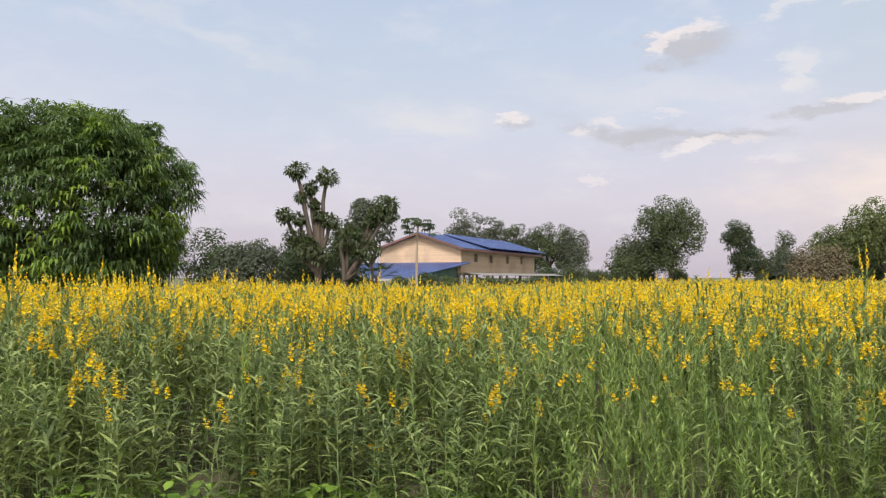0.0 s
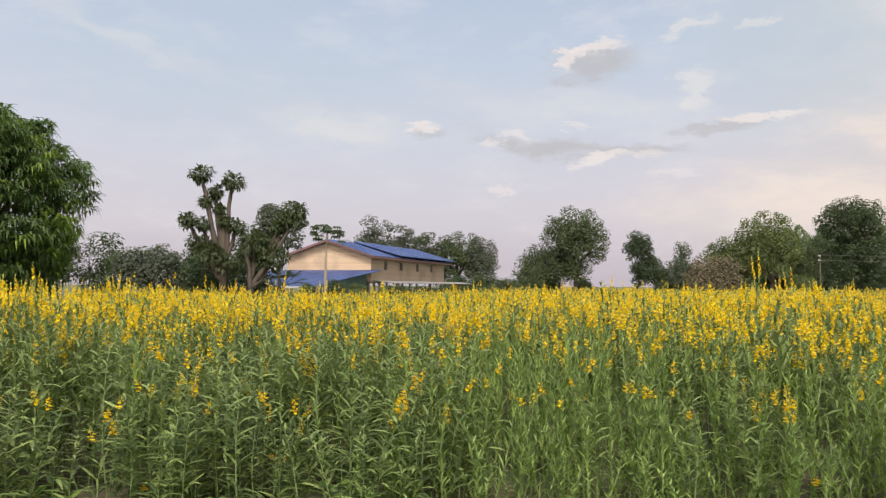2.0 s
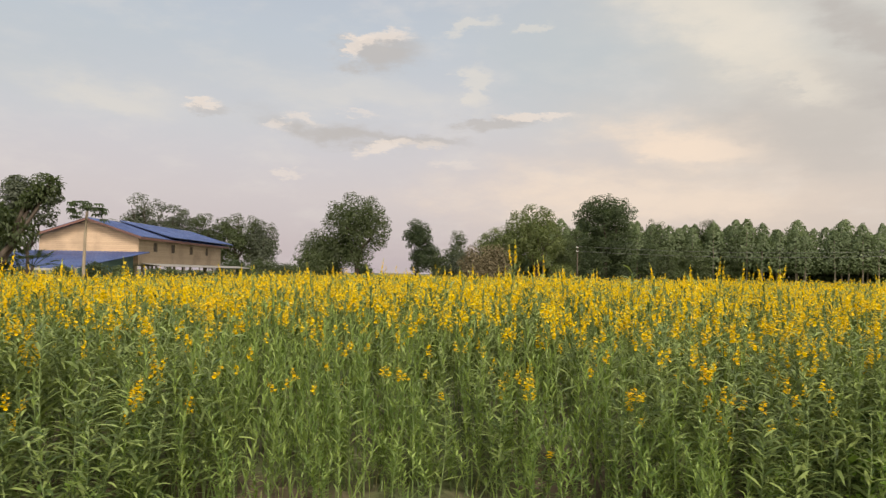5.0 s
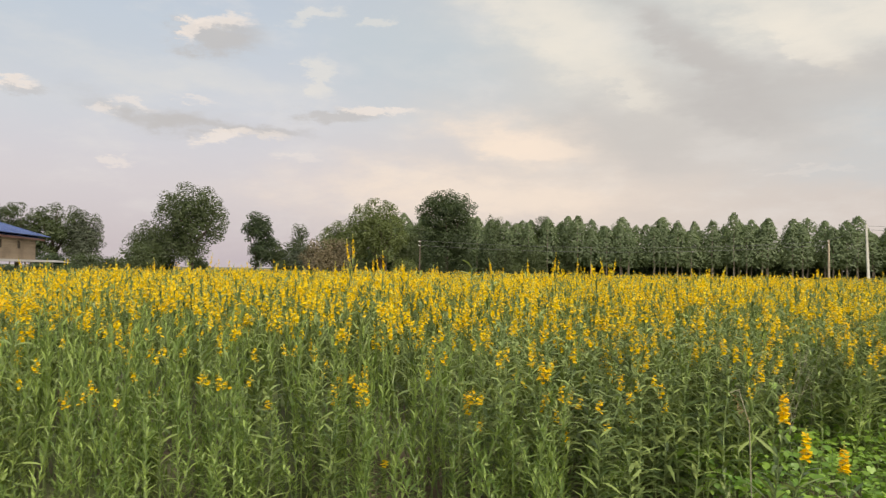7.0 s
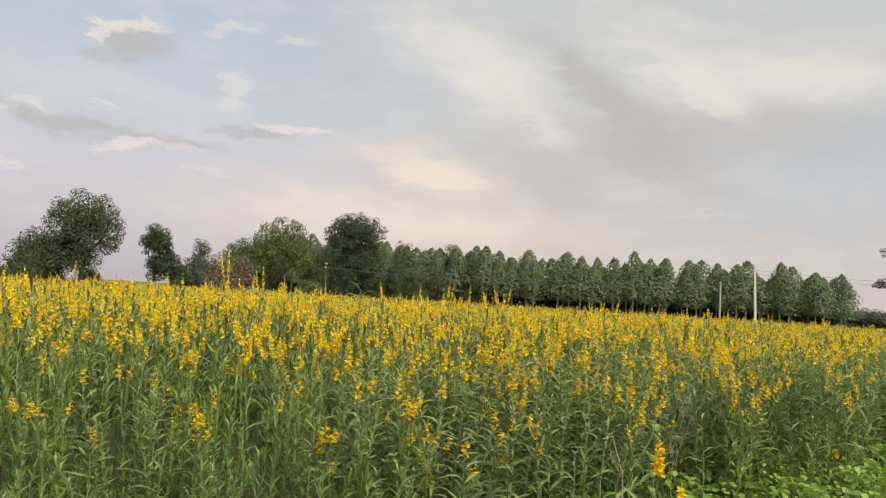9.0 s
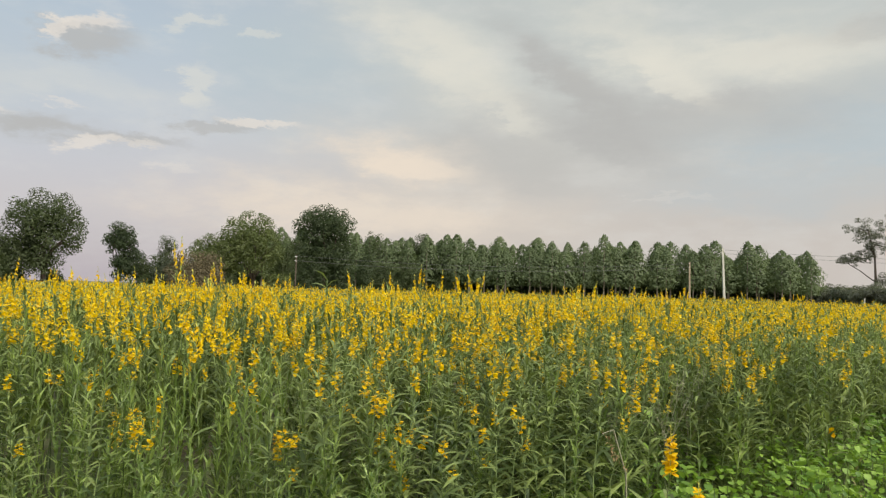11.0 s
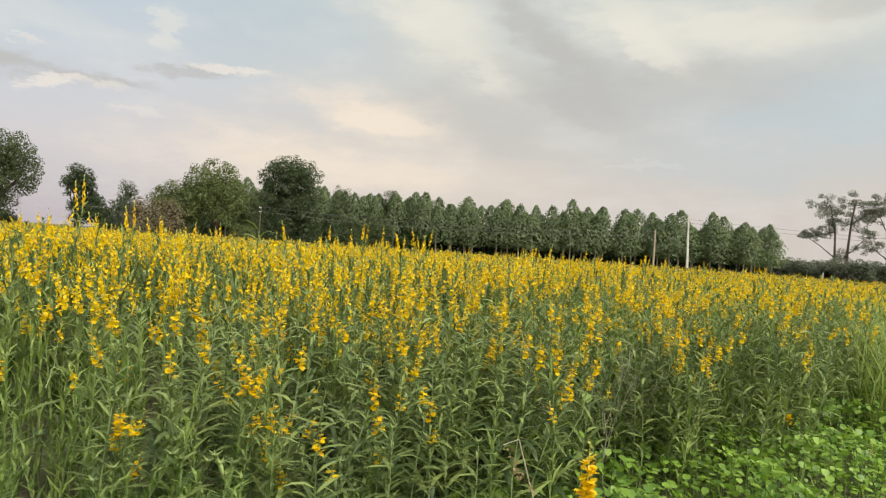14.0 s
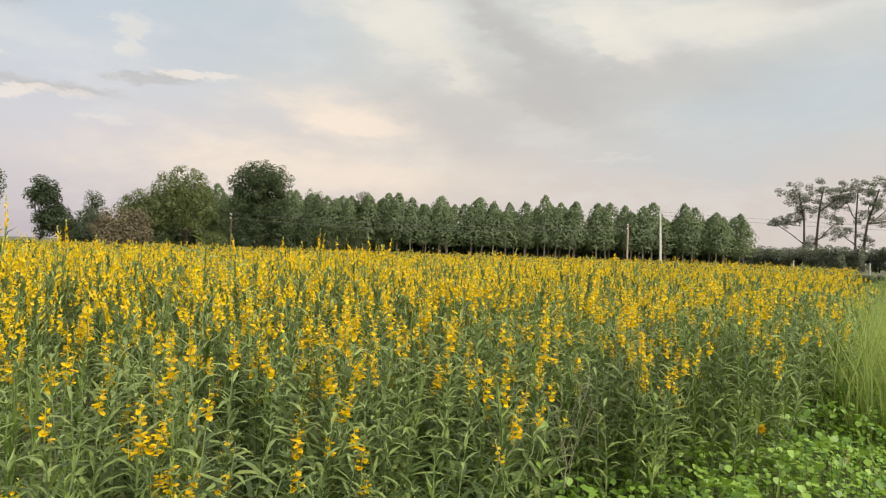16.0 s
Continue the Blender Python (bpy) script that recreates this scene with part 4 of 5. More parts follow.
def broad_leaves(base, ahead, size):
    """Rounded soft leaves: three quads each."""
    k = len(base)
    ahead = unit(ahead)
    side = unit(np.cross(ahead, UP))
    lift = np.cross(side, ahead)
    s = np.broadcast_to(size, k)[:, None]
    at_ = lambda a, b, c: base + ahead * s * a + side * s * b + lift * s * c
    v = np.stack([at_(0, 0, 0), at_(0.12, -0.42, 0.06), at_(0.62, -0.46, 0.04), at_(1.0, 0, -0.12), at_(0.62, 0.46, 0.04), at_(0.12, 0.42, 0.06), at_(0.45, 0, -0.06)], 1).reshape(-1, 3)
    o = np.arange(k)[:, None] * 7
    return v, np.concatenate([o + [0, 6, 2, 1], o + [6, 4, 3, 2], o + [0, 5, 4, 6]])


def spike(plant, foot, way, size, florets, level):
    """A raceme: open yellow florets below, small buds at its tip."""
    s = Soup()
    raceme(s, foot, way, size, florets, level)
    plant.put(*s.arrays())
    plant.spikes.append(s)


def arched(base, ahead, length, width, droop):
    """Narrow leaves that rise and bend over: three quads each."""
    k = len(base)
    flat_way = unit(ahead * (1, 1, 0) + 1e-6)
    side = np.cross(ahead, UP)
    side = unit(side + rng.normal(size=side.shape) * 0.25 * np.linalg.norm(side, axis=1, keepdims=True))
    length, width, droop = (np.broadcast_to(a, k)[:, None] for a in (length, width, droop))
    ahead = unit(ahead)
    rows = []
    for t, w in ((0.0, 0.22), (0.36, 1.0), (0.7, 0.8), (1.0, 0.06)):
        mid = base + ahead * length * t + (flat_way * 0.25 - UP) * length * droop * t * t
        rows += [mid - side * width * w / 2, mid + side * width * w / 2]
    v = np.stack(rows, 1).reshape(-1, 3)
    o = np.arange(k)[:, None] * 8
    return v, np.concatenate([o + [0, 1, 3, 2], o + [2, 3, 5, 4], o + [4, 5, 7, 6]])


def raceme(s, foot, way, size, florets, level):
    way = unit(np.asarray(way, float))
    reach = 0.04 + 0.0085 * min(florets, 14)
    if level == 0:
        s.put(*tube(np.stack([foot, foot + way * reach * 0.6, foot + way * reach * 1.25]), [0.0028, 0.0022, 0.0012], 3), TIP)
    k = florets
    t = (np.arange(k) + 0.3) / k
    a = np.arange(k) * 2.4 + rng.random() * 6
    outw = np.stack([np.cos(a), np.sin(a), rng.uniform(-0.35, 0.45, k)], 1)
    base = foot + way * (t * reach)[:, None] + outw * 0.007
    grow = size * 0.92 * (1.08 - 0.35 * t) * rng.uniform(0.8, 1.15, k)
    if level == 0:
        s.put(*broad_leaves(base, outw * 0.6 + UP * rng.uniform(0.1, 1.1, (k, 1)) + rng.normal(size=(k, 3)) * 0.3, 0.029 * grow), FLOWER)
        s.put(*broad_leaves(base, outw * (1, 1, 0.4) - UP * rng.uniform(-0.1, 0.9, (k, 1)), 0.025 * grow), FLOWER)
        b = np.arange(5)
        tip = foot + way * (reach * (1.0 + 0.07 * b))[:, None]
        s.put(*blades(tip, np.stack([np.cos(b * 2.4), np.sin(b * 2.4), np.full(5, 0.8)], 1), UP, 0.016, 0.007, 0.1), TIP)
    elif level == 1:
        s.put(*cards(base, outw + rng.normal(size=(k, 3)) * 0.3, 0.0235 * grow, 0.95), FLOWER)
        s.put(*blades(foot + way * np.array([[reach], [reach * 1.15]]), np.array([[0.3, 0, 1], [-0.3, 0.2, 1.0]]), UP, 0.03, 0.012, 0.1), TIP)
    else:
        s.put(*cards(base, outw, 0.026 * grow * (1.0 if level == 2 else 1.6), 0.9), FLOWER)


def hemp(level, high, spikes, florets, seed_lean=0.09, upright=False):
    """One plant: a straight stem, narrow upswept leaves, branching near the top into flower spikes."""
    s = Soup()
    s.spikes = []
    lean = rng.normal(size=2) * seed_lean
    top = np.array([lean[0], lean[1], high])
    bend = rng.normal(size=3) * (0.05, 0.05, 0.0)
    steps = {0: 6, 1: 3, 2: 2, 3: 2}[level]
    u = np.linspace(0 if level < 2 else 0.55, 1, steps)[:, None]
    line = np.array([0, 0, 0]) + top * u + bend * np.sin(np.pi * u)
    if level < 3:
        s.put(*tube(line, np.linspace(0.0056, 0.0022, steps) * (1 if level < 2 else 1.4), 3), STEM)
    k = 36 if upright else {0: 48, 1: 31, 2: 14, 3: 9}[level]
    t = {0: 0.13, 1: 0.34, 2: 0.55, 3: 0.65}[level] + ({0: 0.83, 1: 0.62, 2: 0.4, 3: 0.3}[level]) * (np.arange(k) + rng.random(k)) / k
    a = np.arange(k) * 2.4 + rng.normal(size=k) * 0.3
    rise = (rng.uniform(1.3, 4.6, k) if upright else rng.uniform(0.45, 2.0, k)) if level == 0 else rng.uniform(0.5, 2.6, k)
    ahead = np.stack([np.cos(a), np.sin(a), rise], 1)
    base = top * t[:, None] + bend * np.sin(np.pi * t)[:, None]
    long = (0.10 + 0.075 * np.sin(np.pi * np.clip(t, 0, 1))) * rng.uniform(0.65, 1.25, k) * {0: 1.12, 1: 1.2, 2: 1.35, 3: 1.8}[level]
    if level == 0 and upright:
        s.put(*blades(base, ahead, UP, long * 0.72, long * 0.095, rng.uniform(0.0, 0.3, k)), FRESH)
    elif level == 0:
        s.put(*arched(base, ahead, long * 0.95, long * 0.115, rng.uniform(0.1, 0.75, k)), LEAF)
    elif level < 3:
        s.put(*blades(base, ahead, UP, long, long * 0.15 * (1.0 if level < 2 else 1.4), rng.uniform(0.05, 0.4, k)), LEAF)
    else:
        s.put(*cards(base + ahead * 0.06, ahead + rng.normal(size=(k, 3)), long * 0.55, 0.55), LEAF)
    if spikes:
        spike(s, top, (lean[0] * 2, lean[1] * 2, 1), 1.0, florets, level)
        for i in range(spikes - 1):
            b = rng.random() * 6.28
            q = rng.uniform(0.66, 0.85)
            root = top * q
            tip = root + np.array([np.cos(b) * 0.07, np.sin(b) * 0.07, rng.uniform(0.10, 0.30)])
            if level < 2:
                s.put(*tube(np.stack([root, (root + tip) / 2 + (np.cos(b) * 0.02, np.sin(b) * 0.02, 0), tip]), [0.003, 0.0025, 0.002], 3), STEM)
                j = 5 if level == 0 else 3
                w = np.linspace(0.3, 0.95, j)[:, None]
                c = b + np.arange(j) * 2.4
                s.put(*blades(root + (tip - root) * w, np.stack([np.cos(c), np.sin(c), np.full(j, 0.8)], 1), UP, 0.065, 0.013, 0.2), LEAF)
            spike(s, tip, (np.cos(b) * 0.2, np.sin(b) * 0.2, 1), 0.9, max(3, florets - int(rng.integers(1, 4))), level)
    elif level < 2:
        j = 7
        c = np.arange(j) * 2.4
        s.put(*blades(np.repeat(top[None], j, 0), np.stack([np.cos(c), np.sin(c), np.full(j, 1.6)], 1), UP, 0.06, 0.011, 0.15), LEAF)
    return s


# the field's near edge, and the crop's height
EDGE_X = [-60, -6, -2, 0.2, 1.0, 2.2, 2.7, 3.3, 4.4, 5.2, 7.2, 9.0, 13.5, 22.5, 60, 110]
EDGE_Y = [12, 4.7, 4.6, 4.6, 5.1, 5.1, 4.3, 3.5, 3.3, 3.5, 3.4, 3.25, 4.2, 6.5, 16.0, 28.5]


def ease(v):
    v = np.clip(v, 0, 1)
    return v * v * (3 - 2 * v)


def edge(x):
    return np.interp(x, EDGE_X, EDGE_Y)


def crop_height(x, y):
    deep = y - edge(x)
    wave = np.array([noise.noise((p * 0.35, q * 0.35, 3.0)) * 0.09 + noise.noise((p * 1.3, q * 1.3, 9.0)) * 0.05 for p, q in zip(x, y)])
    groups = np.array([noise.noise((p * 0.55, q * 0.55, 21.0)) for p, q in zip(x, y)])
    tall = (rng.random(len(x)) < 0.03 + 0.16 * ease((groups - 0.05) / 0.35)) * rng.uniform(0.08, 0.30, len(x)) * ease(deep / 2.0)
    lift = (0.22 * ease((x - 3.6) / 1.4) + 0.16 * ease((x - 6.0) / 2.0)) * (1 - ease(deep / 1.2))
    low = 0.15 * ease(1 - np.abs(x / np.maximum(y, 1) + 0.01) / 0.22) * ease((y - 6) / 8) + 0.06 * ease((np.hypot(x, y) - 16) / 10)
    lift = lift + 0.10 * ease((-x / np.maximum(y, 1) - 0.26) / 0.2)
    return 0.75 + lift - low + 0.34 * ease(deep / 0.9) + 0.11 * ease(deep / 4.0) + wave * 1.3 + rng.normal(size=len(x)) * 0.07 + tall


def sown(x0, x1, y0, y1, density):
    """Jittered places in a rectangle."""
    step = density ** -0.5
    gx, gy = np.meshgrid(np.arange(x0, x1, step), np.arange(y0, y1, step))
    p = np.stack([gx.ravel(), gy.ravel()], 1) + rng.uniform(-0.6, 0.6, (gx.size, 2)) * step
    return p[p[:, 1] > edge(p[:, 0]) + rng.normal(size=len(p)) * 0.12]


EYE = np.array([1.0, 0.8])


def in_view(p):
    d = p - EYE
    a = np.degrees(np.arctan2(d[:, 0], d[:, 1]))
    far_end = np.interp(a, [-60, -25, -20, -8, 8, 20, 60, 90], [15, 16, 40, 40, 56, 80, 86, 70])
    near_mango = np.hypot(p[:, 0] + 9.2, p[:, 1] - 18.0) < 1.2
    return (a > -56) & (a < 84) & (np.hypot(*d.T) < far_end) & ~near_mango


# places by distance
HOLLOWS = ((4.05, 6.1, 0.2), (4.35, 6.9, 0.14), (3.75, 5.3, 0.2), (3.52, 4.65, 0.2), (-0.42, 5.2, 0.32), (-1.75, 5.15, 0.26), (-2.35, 5.5, 0.2), (2.95, 5.0, 0.2), (1.05, 5.75, 0.16), (5.2, 4.6, 0.25))
near = sown(-6.5, 10.5, 3.2, 10.0, 66)
near = near[in_view(near)]
# the rows stand in loose clumps, with bare hollows among them
near = near[np.array([noise.noise((p * 2.4, q * 0.8, 7.0)) for p, q in near]) > -0.3]
for hx, hy, hr in HOLLOWS:
    near = near[np.hypot(near[:, 0] - hx, near[:, 1] - hy) > hr]
deep = near[:, 1] - edge(near[:, 0])
# the first rows are thin on this side
near = near[(near[:, 0] > 0.1) | (deep > 0.9) | (rng.random(len(near)) < 0.82)]
deep = near[:, 1] - edge(near[:, 0])
front_rows = near[(deep < 1.7)]
middle = sown(-12, 17, 3.2, 17.0, 23)
dist = np.hypot(*(middle - EYE).T)
middle = middle[(dist > 8.5) | (np.array([noise.noise((p * 2.4, q * 0.8, 7.0)) for p, q in middle]) > -0.34)]
dist = np.hypot(*(middle - EYE).T)
ddeep = middle[:, 1] - edge(middle[:, 0])
in_front = (ddeep < 1.7) & (middle[:, 0] > -6.5) & (middle[:, 0] < 10.5)
for hx, hy, hr in HOLLOWS:
    middle, ddeep, dist, in_front = (q[np.hypot(middle[:, 0] - hx, middle[:, 1] - hy) > hr] for q in (middle, ddeep, dist, in_front))
middle = middle[in_view(middle) & (dist < 11.5) & ~in_front]
back = sown(-32, 36, 4, 36, 8.0)
dist = np.hypot(*(back - EYE).T)
back = back[in_view(back) & (dist >= 11.5) & (dist < 33)]
far = sown(-45, 90, 4, 86, 2.9)
dist = np.hypot(*(far - EYE).T)
far = far[in_view(far) & (dist >= 33)]


def spread(kinds_, places, heights, nominal, name, label, flowering, pick=None, mats=None):
    """Join many plants into one crop mesh."""
    s = Soup()
    if pick is None:
        pick = np.where(rng.random(len(places)) < flowering, rng.integers(0, len(kinds_) - 3, len(places)), rng.integers(len(kinds_) - 3, len(kinds_), len(places)))
    turn = rng.random(len(places)) * 6.28
    for i, kind_ in enumerate(kinds_):
        v, f, m = kind_.arrays()
        rows = np.where(pick == i)[0]
        if not len(rows):
            continue
        c, sn = np.cos(turn[rows])[:, None], np.sin(turn[rows])[:, None]
        hz = (heights[rows] / nominal)[:, None]
        x = v[None, :, 0] * c - v[None, :, 1] * sn + places[rows, 0][:, None]
        y = v[None, :, 0] * sn + v[None, :, 1] * c + places[rows, 1][:, None]
        z = v[None, :, 2] * hz
        allv = np.stack([x, y, z], -1).reshape(-1, 3)
        allf = (f[None] + (np.arange(len(rows)) * len(v))[:, None, None]).reshape(-1, 4)
        s.put(allv, allf, np.tile(m, len(rows)))
    v, f, m = s.arrays()
    ob = new(name, mesh_of(name, v, f, mats or HEMP_MATS, m, smooth=False))
    return tagged(ob, label, "crop", kind="stuff")


def flowering(p):
    return 0.2 + 0.54 * ease((p[:, 1] - edge(p[:, 0]) - 0.3) / 2.4)


NOMINAL = 1.2
# the near kinds: four upright and five arching in bloom, two upright and three arching in leaf
near_kinds = [hemp(0, NOMINAL, int(rng.integers(2, 4)), int(rng.integers(7, 15)), upright=i < 4) for i in range(9)]
near_kinds += [hemp(0, NOMINAL, 0, 0, upright=i < 2) for i in range(5)]


def near_pick(places, bloom_):
    """Which kind grows where: slim upright plants crowd one stretch of the edge."""
    k = len(places)
    slim_share = 0.12 + 0.78 * ease((places[:, 0] + 0.1) / 1.3) * (1 - ease((places[:, 0] - 3.0) / 0.6))
    slim, open_ = rng.random(k) < slim_share, rng.random(k) < bloom_
    return np.where(open_, np.where(slim, rng.integers(0, 4, k), rng.integers(4, 9, k)), np.where(slim, rng.integers(9, 11, k), rng.integers(11, 14, k)))


mid_kinds = [hemp(1, NOMINAL, int(rng.integers(2, 5)), int(rng.integers(9, 15))) for _ in range(8)] + [hemp(1, NOMINAL, 0, 0) for _ in range(3)]
back_kinds = [hemp(2, NOMINAL, int(rng.integers(3, 5)), int(rng.integers(7, 11))) for _ in range(8)] + [hemp(2, NOMINAL, 0, 0) for _ in range(3)]
far_kinds = [hemp(3, NOMINAL, 4, int(rng.integers(5, 7))) for _ in range(8)] + [hemp(3, NOMINAL, 0, 0) for _ in range(3)]

CROP = "sunn hemp crop in bloom with yellow flower spikes"
spread(mid_kinds, middle, crop_height(*middle.T), NOMINAL, "flowering_crop", CROP, flowering(middle))
spread(back_kinds, back, crop_height(*back.T), NOMINAL, "flowering_crop", CROP, 0.78)
spread(far_kinds, far, crop_height(*far.T), NOMINAL, "flowering_crop", CROP, 0.84)

# single plants of the front rows
first_rows = np.argsort(front_rows[:, 1] - edge(front_rows[:, 0]) + 0.1 * np.abs(front_rows[:, 0] - 3))
single, joined = front_rows[first_rows[:270]], front_rows[first_rows[270:]]
spread(near_kinds, joined, crop_height(*joined.T), NOMINAL, "flowering_crop", CROP, 0, near_pick(joined, flowering(joined)))
# fresh young plants crowd the open edge
young_at = np.column_stack([rng.uniform(-0.2, 3.9, 620), rng.uniform(3.4, 6.1, 620)])
young_deep = young_at[:, 1] - edge(young_at[:, 0])
young_at = young_at[(young_deep > -0.3) & (young_deep < 0.55) & (rng.random(620) < 0.45 + 0.5 * ease(young_at[:, 0] - 0.8))]
young_kinds = [hemp(0, NOMINAL, 0, 0, 0.1, upright=True) for _ in range(4)]
spread(young_kinds, young_at, rng.uniform(0.3, 0.75, len(young_at)), NOMINAL, "young_crop", "fresh light green young sunn hemp plants", 0, rng.integers(0, 4, len(young_at)))


def plant_thing(kind_, in_bloom):
    label = "sunn hemp plant with narrow leaves and yellow flowers" if in_bloom else "green sunn hemp plant with narrow upright leaves"
    ob = thing("sunn_hemp_plant", label, "plant", group="front row of the crop")
    for name, slots in (("stem", [STEM]), ("foliage", [LEAF, FRESH])):
        v, f, m = kind_.only(slots)
        part(name, mesh_of(name, v, f, HEMP_MATS, m, smooth=False), ob)
    for one in kind_.spikes:
        v, f, m = one.only([FLOWER, TIP])
        part("flower_spike", mesh_of("flower_spike", v, f, HEMP_MATS, m, smooth=False), ob, "yellow pea-like flowers and buds")
    return ob


originals = [plant_thing(k, i < 9) for i, k in enumerate(near_kinds)]
taken = [False] * len(originals)


def plant_at(i, x, y, high, turn):
    if not taken[i]:
        taken[i] = True
        originals[i].matrix_basis = pose(x, y, 0, 0, 0, turn) @ Matrix.Diagonal((1, 1, high / NOMINAL, 1))
        return
    c = copy_thing(originals[i], pose(x, y, 0, 0, 0, turn))
    c.scale = (1, 1, high / NOMINAL)


heights = crop_height(*single.T)
bloom = flowering(single)
for (x, y), high, i in zip(single, heights, near_pick(single, bloom)):
    plant_at(int(i), x, y, high, rng.uniform(0, 360))
# plants in bloom that stand out
STANDING = [(1.22, 6.45, 0.67), (2.26, 5.54, 0.98), (2.88, 5.10, 0.78), (2.66, 5.09, 0.71), (2.73, 4.52, 0.43), (5.9, 6.9, 0.88), (3.98, 4.24, 1.17),
            (4.15, 3.80, 1.11), (5.05, 4.09, 0.95), (3.97, 3.77, 0.90), (3.13, 3.92, 1.07), (7.06, 3.74, 1.0), (4.94, 3.96, 1.03), (3.58, 4.04, 0.94), (7.0, 3.9, 1.05),
            (-1.52, 4.90, 0.72), (-1.35, 4.95, 0.37), (-0.56, 5.41, 0.43), (-1.12, 6.03, 0.80), (-0.42, 6.33, 0.80), (2.68, 5.09, 0.74), (2.93, 5.18, 0.86), (2.27, 5.29, 0.69), (1.74, 6.32, 0.65), (1.40, 6.40, 0.61), (0.87, 6.70, 0.58), (-1.92, 4.96, 0.86), (-2.48, 5.15, 1.02)]
upright = [hemp(0, NOMINAL, k, f, 0.0) for k, f in ((1, 13), (1, 9), (2, 10))]
first_standing = len(originals)
originals += [plant_thing(k, True) for k in upright]
taken += [False] * len(upright)
for k, (x, y, high) in enumerate(STANDING):
    plant_at(first_standing + k % 3, x, y, high - 0.08, k * 77)


# full, heavy spikes among the weeds
FULL = [(3.40, 2.33, 1.06), (3.43, 2.25, 0.92), (3.50, 2.13, 0.88), (3.52, 1.87, 0.73), (3.80, 1.84, 0.88)]
full_kinds = [hemp(0, NOMINAL, 1, f, 0.0) for f in (26, 24)]
first_full = len(originals)
originals += [plant_thing(k, True) for k in full_kinds]
taken += [False] * 2
for k, (x, y, high) in enumerate(FULL):
    plant_at(first_full + k % 2, x, y, high - 0.13, k * 97)


# ---------------------------------------------------------------- weeds and grass at the field's edge
def weed_patch(places, tall, size, label):
    s = Soup()
    k = len(places)
    hill = np.array([0.62 + 0.55 * noise.noise((p * 1.7, q * 1.7, 2.0)) for p, q in places]) * tall
    hill *= 1.15 - 0.75 * ease((edge(places[:, 0]) - places[:, 1]) / 1.6)
    z = hill * (1 - 0.85 * rng.random(k) ** 1.6)
    a = rng.random(k) * 6.28
    base = np.column_stack([places, np.maximum(z, 0.03)])
    s.put(*broad_leaves(base, np.stack([np.cos(a), np.sin(a) - 0.25, rng.uniform(-1.3, 0.3, k)], 1), size * rng.uniform(0.5, 1.3, k)), 0)
    for i in range(0, k, 6):
        foot = base[i] * (1, 1, 0) + (rng.normal() * 0.03, rng.normal() * 0.03, -0.02)
        s.put(*tube(np.stack([foot, (foot + base[i]) / 2 + rng.normal(size=3) * 0.01, base[i]]), [0.003, 0.0025, 0.002], 3), 1)
    v, f, m = s.arrays()
    return tagged(new("weeds", mesh_of("weeds", v, f, [WEED_LEAF, HEMP_STEM], m)), label, "weeds", kind="stuff")


p = np.column_stack([rng.uniform(3.2, 13.0, 27000), rng.uniform(1.6, 4.6, 27000)])
p = p[(p[:, 1] < edge(p[:, 0]) + 0.42) & (p[:, 1] > 2.0 + 0.11 * (p[:, 0] - 4) + 0.25 * np.sin(p[:, 0] * 2.1)) & ((p[:, 0] > 4.3) | (p[:, 1] < 2.8))]
weed_patch(p, 0.58, 0.046, "low spreading weeds with rounded light green leaves")
p = np.column_stack([rng.uniform(-2.6, 0.4, 700), rng.uniform(4.3, 5.2, 700)])
weed_patch(p, 0.3, 0.07, "small patch of light green broad-leaved weeds")


def grass_patch(places, tall, label, wide=0.011, mat=GRASS_LEAF):
    k = len(places)
    a = rng.random(k) * 6.28
    base = np.column_stack([places, np.zeros(k)])
    long = tall * rng.uniform(0.45, 1.1, k)
    v, f = blades(base, np.stack([np.cos(a) * 0.22, np.sin(a) * 0.22, np.ones(k)], 1), np.stack([np.cos(a), np.sin(a), np.zeros(k)], 1) * -1.0, long, wide, rng.uniform(0.0, 0.18, k))
    return tagged(new("grass", mesh_of("grass", v, f, [mat])), label, "grass", kind="stuff")


p = np.column_stack([rng.uniform(9.1, 15.0, 11000), rng.uniform(1.8, 5.6, 11000)])
p = p[(p[:, 1] < edge(p[:, 0]) + 0.1) & (p[:, 1] > edge(p[:, 0]) - 1.0)]
grass_patch(p, 1.3, "tall pale green grass standing beside the crop", 0.014, TALL_GRASS)
p = np.column_stack([rng.uniform(-6.0, 3.4, 1100), rng.uniform(3.9, 6.2, 1100)])
p = p[np.abs(p[:, 1] - edge(p[:, 0])) < 0.55]
grass_patch(p, 0.26, "short grass along the edge of the crop")
p = np.column_stack([rng.uniform(6.0, 98.0, 52000), rng.uniform(1.0, 26.0, 52000)])
p = p[(p[:, 1] < edge(p[:, 0]) + 0.2) & (p[:, 1] > edge(p[:, 0]) - 4.5 - 0.14 * np.maximum(p[:, 0] - 30, 0))]
grass_patch(p, 0.4, "uneven grass on the track beside the crop", 0.026)


def climbing_vine(x, y):
    ob = thing("climbing_vine", "light green vine with heart-shaped leaves climbing a stem", "vine", pose(x, y, 0))
    line = np.stack([np.array([0.02 * np.sin(i), 0.02 * np.cos(i * 1.3), 0.1 * i]) for i in range(9)])
    part("stem", mesh_of("stem", *tube(line, np.full(9, 0.003), 4), [HEMP_STEM]), ob)
    for i in range(1, 9):
        v, f = broad_leaves(np.zeros((1, 3)), np.array([[np.cos(i * 1.9) * 0.7, -0.7, -0.8]]), 0.06)
        leaf = part("leaf", mesh_of("leaf", v, f, [WEED_LEAF]), ob)
        leaf.location = line[i]


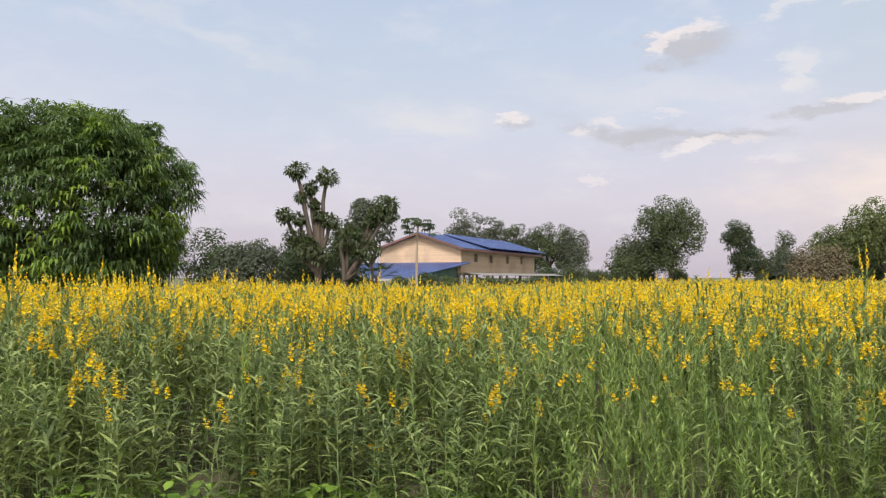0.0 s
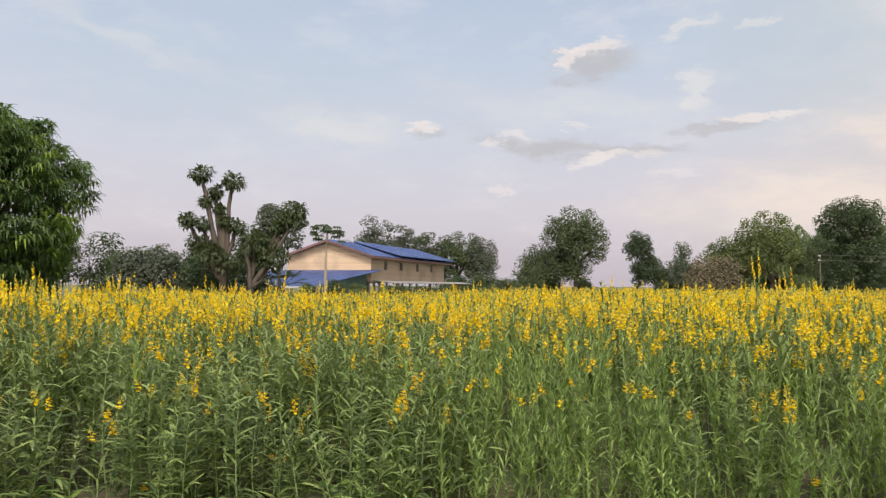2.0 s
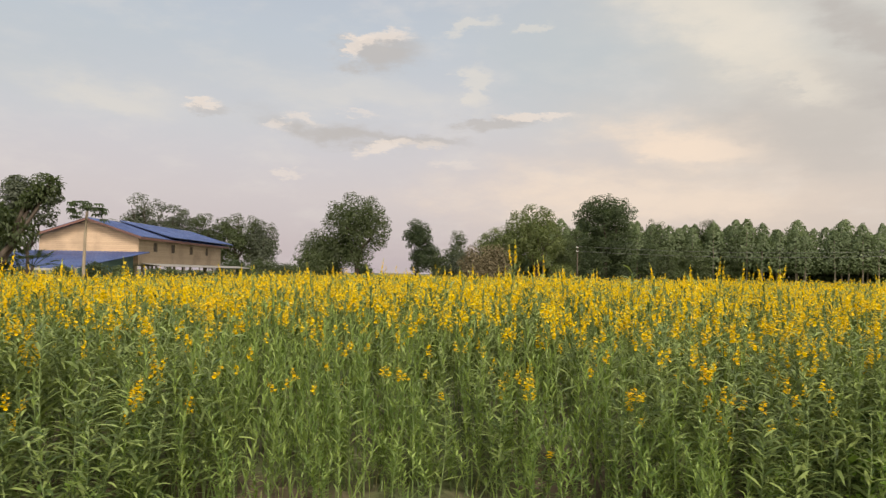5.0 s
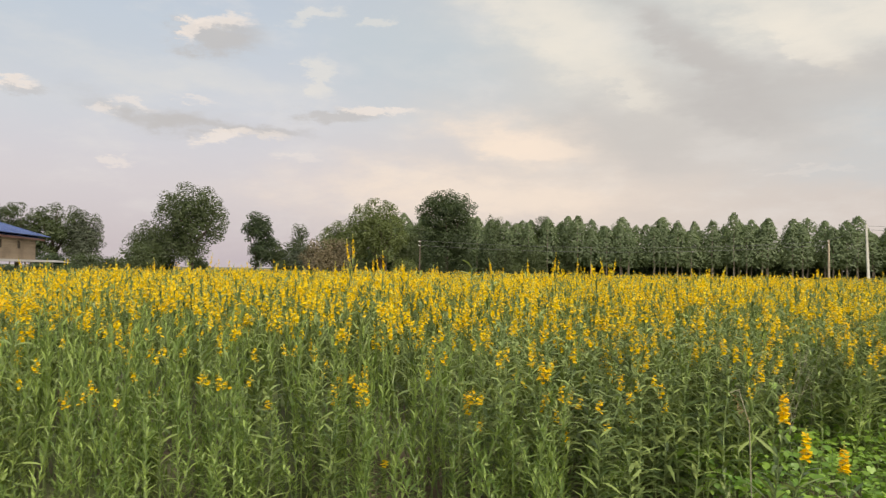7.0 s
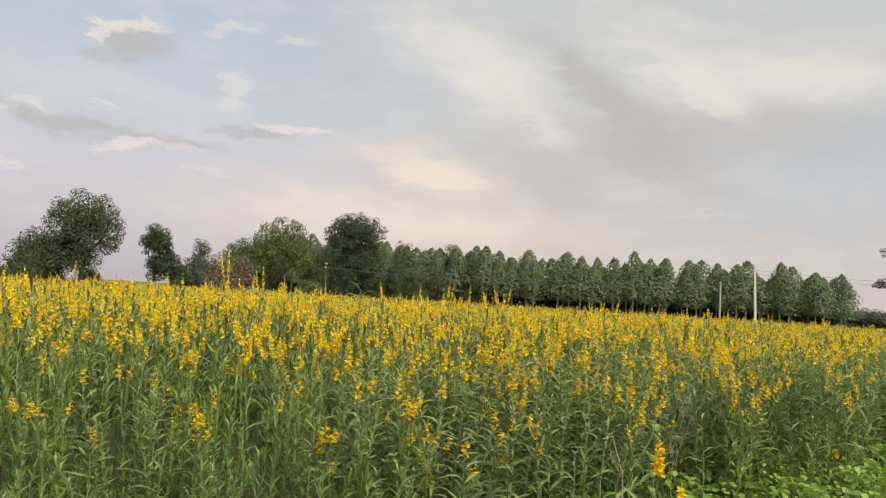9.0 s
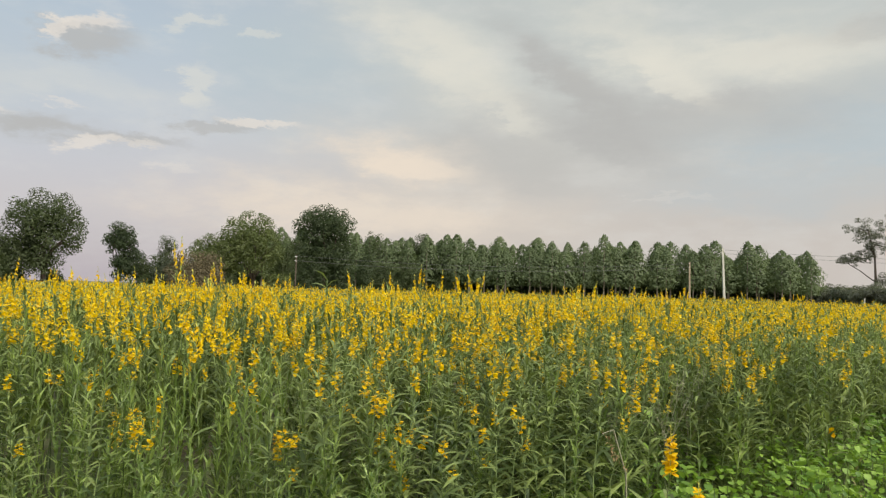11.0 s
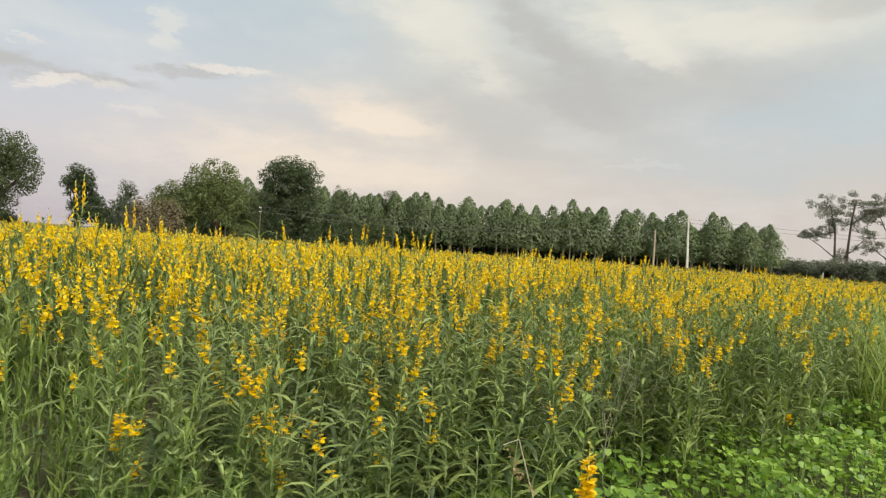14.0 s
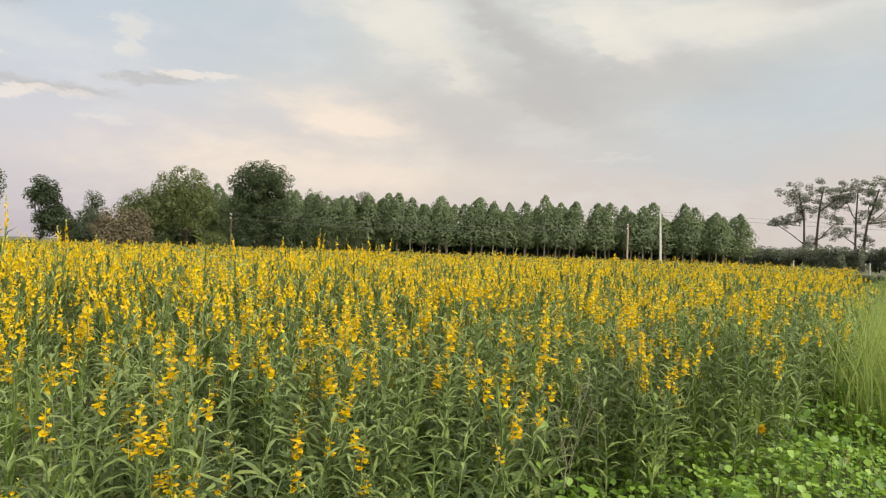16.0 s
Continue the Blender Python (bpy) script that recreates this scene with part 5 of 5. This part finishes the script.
climbing_vine(3.9, 4.62)
climbing_vine(5.3, 3.62)


def dry_stalk(x, y):
    """A dead plant with bare pale twigs."""
    ob = thing("dry_stalk", "dead pale stalk with bare spreading twigs", "plant", pose(x, y, 0))
    part("stem", mesh_of("stem", *tube(wander((0, 0, 0), (-0.05, 0, 0.72), 5, 0.05), np.linspace(0.005, 0.003, 5), 4), [POD_WOOD]), ob)
    for i in range(8):
        a = i * 2.4
        root = np.array([-0.05 * (0.5 + 0.05 * i), 0, 0.42 + 0.035 * i])
        tip = root + np.array([np.cos(a) * 0.15, np.sin(a) * 0.15, rng.uniform(0.28, 0.48)])
        line = wander(root, tip, 5, 0.06)
        s = Soup().put(*tube(line, np.linspace(0.0024, 0.001, 5), 3))
        for j in (2, 3):
            side = np.array([np.cos(a + 1), np.sin(a + 1), 1.6])
            s.put(*tube(np.stack([line[j], line[j] + side * 0.04, line[j] + side * 0.08]), [0.0015, 0.0012, 0.0008], 3))
        part("twig", mesh_of("twig", *s.arrays()[:2], [POD_WOOD]), ob)


def leafy_tall_plant(x, y, high):
    """A taller broad-leaved plant standing over the crop."""
    ob = thing("tall_weed", "tall weed with long arching leaves above the crop", "plant", pose(x, y, 0))
    part("stem", mesh_of("stem", *tube(wander((0, 0, 0), (0.03, 0, high - 0.1), 6, 0.03), np.linspace(0.012, 0.006, 6), 5), [HEMP_STEM]), ob)
    k = 26
    a = np.arange(k) * 2.4
    t = np.linspace(0.45, 1.0, k)
    base = np.column_stack([0.03 * t, 0 * t, (high - 0.1) * t])
    v, f = arched(base, np.stack([np.cos(a), np.sin(a), np.full(k, 1.1)], 1), rng.uniform(0.2, 0.38, k), 0.035, rng.uniform(0.4, 0.9, k))
    part("foliage", mesh_of("foliage", v, f, [HEMP_LEAF]), ob)


def bent_stalk(x, y, high):
    ob = thing("bent_stalk", "bent dry grass stalk with a pale seed head", "plant", pose(x, y, 0))
    line = np.stack([(0, 0, 0), (0.02, 0, high * 0.5), (0.0, 0, high * 0.85), (-0.05, 0.02, high), (-0.10, 0.03, high * 0.99)])
    part("stem", mesh_of("stem", *tube(line, [0.004, 0.0035, 0.003, 0.0025, 0.002], 4), [POD_WOOD]), ob)
    k = 24
    base = line[2] + (line[4] - line[2]) * rng.random((k, 1)) + rng.normal(size=(k, 3)) * 0.006
    part("seed_head", mesh_of("seed_head", *blades(base, rng.normal(size=(k, 3)) + (0, 0, 0.5), UP, 0.02, 0.008, 0.1), [POD]), ob)


def daisy(x, y, high):
    ob = thing("yellow_flower", "single yellow flower standing in the weeds", "flower", pose(x, y, 0))
    part("stem", mesh_of("stem", *tube(wander((0, 0, 0), (0, 0, high), 4, 0.05), [0.003, 0.003, 0.0025, 0.002], 4), [HEMP_STEM]), ob)
    a = np.arange(18) * 0.7
    way = np.stack([np.cos(a) - 0.4, 0.25 * np.sin(a) - 0.5, np.sin(a) + 0.2], 1)
    part("blossom", mesh_of("blossom", *broad_leaves(np.repeat([[0, 0, high]], 18, 0), way, np.tile([0.05, 0.035], 9)), [PETAL]), ob)


for x, y in ((5.55, 3.6), (5.15, 3.7), (6.1, 3.75)):
    dry_stalk(x, y)
leafy_tall_plant(6.3, 8.6, 1.68)
leafy_tall_plant(6.75, 8.75, 1.58)
bent_stalk(3.5, 2.56, 1.03)
daisy(7.68, 3.40, 0.44)
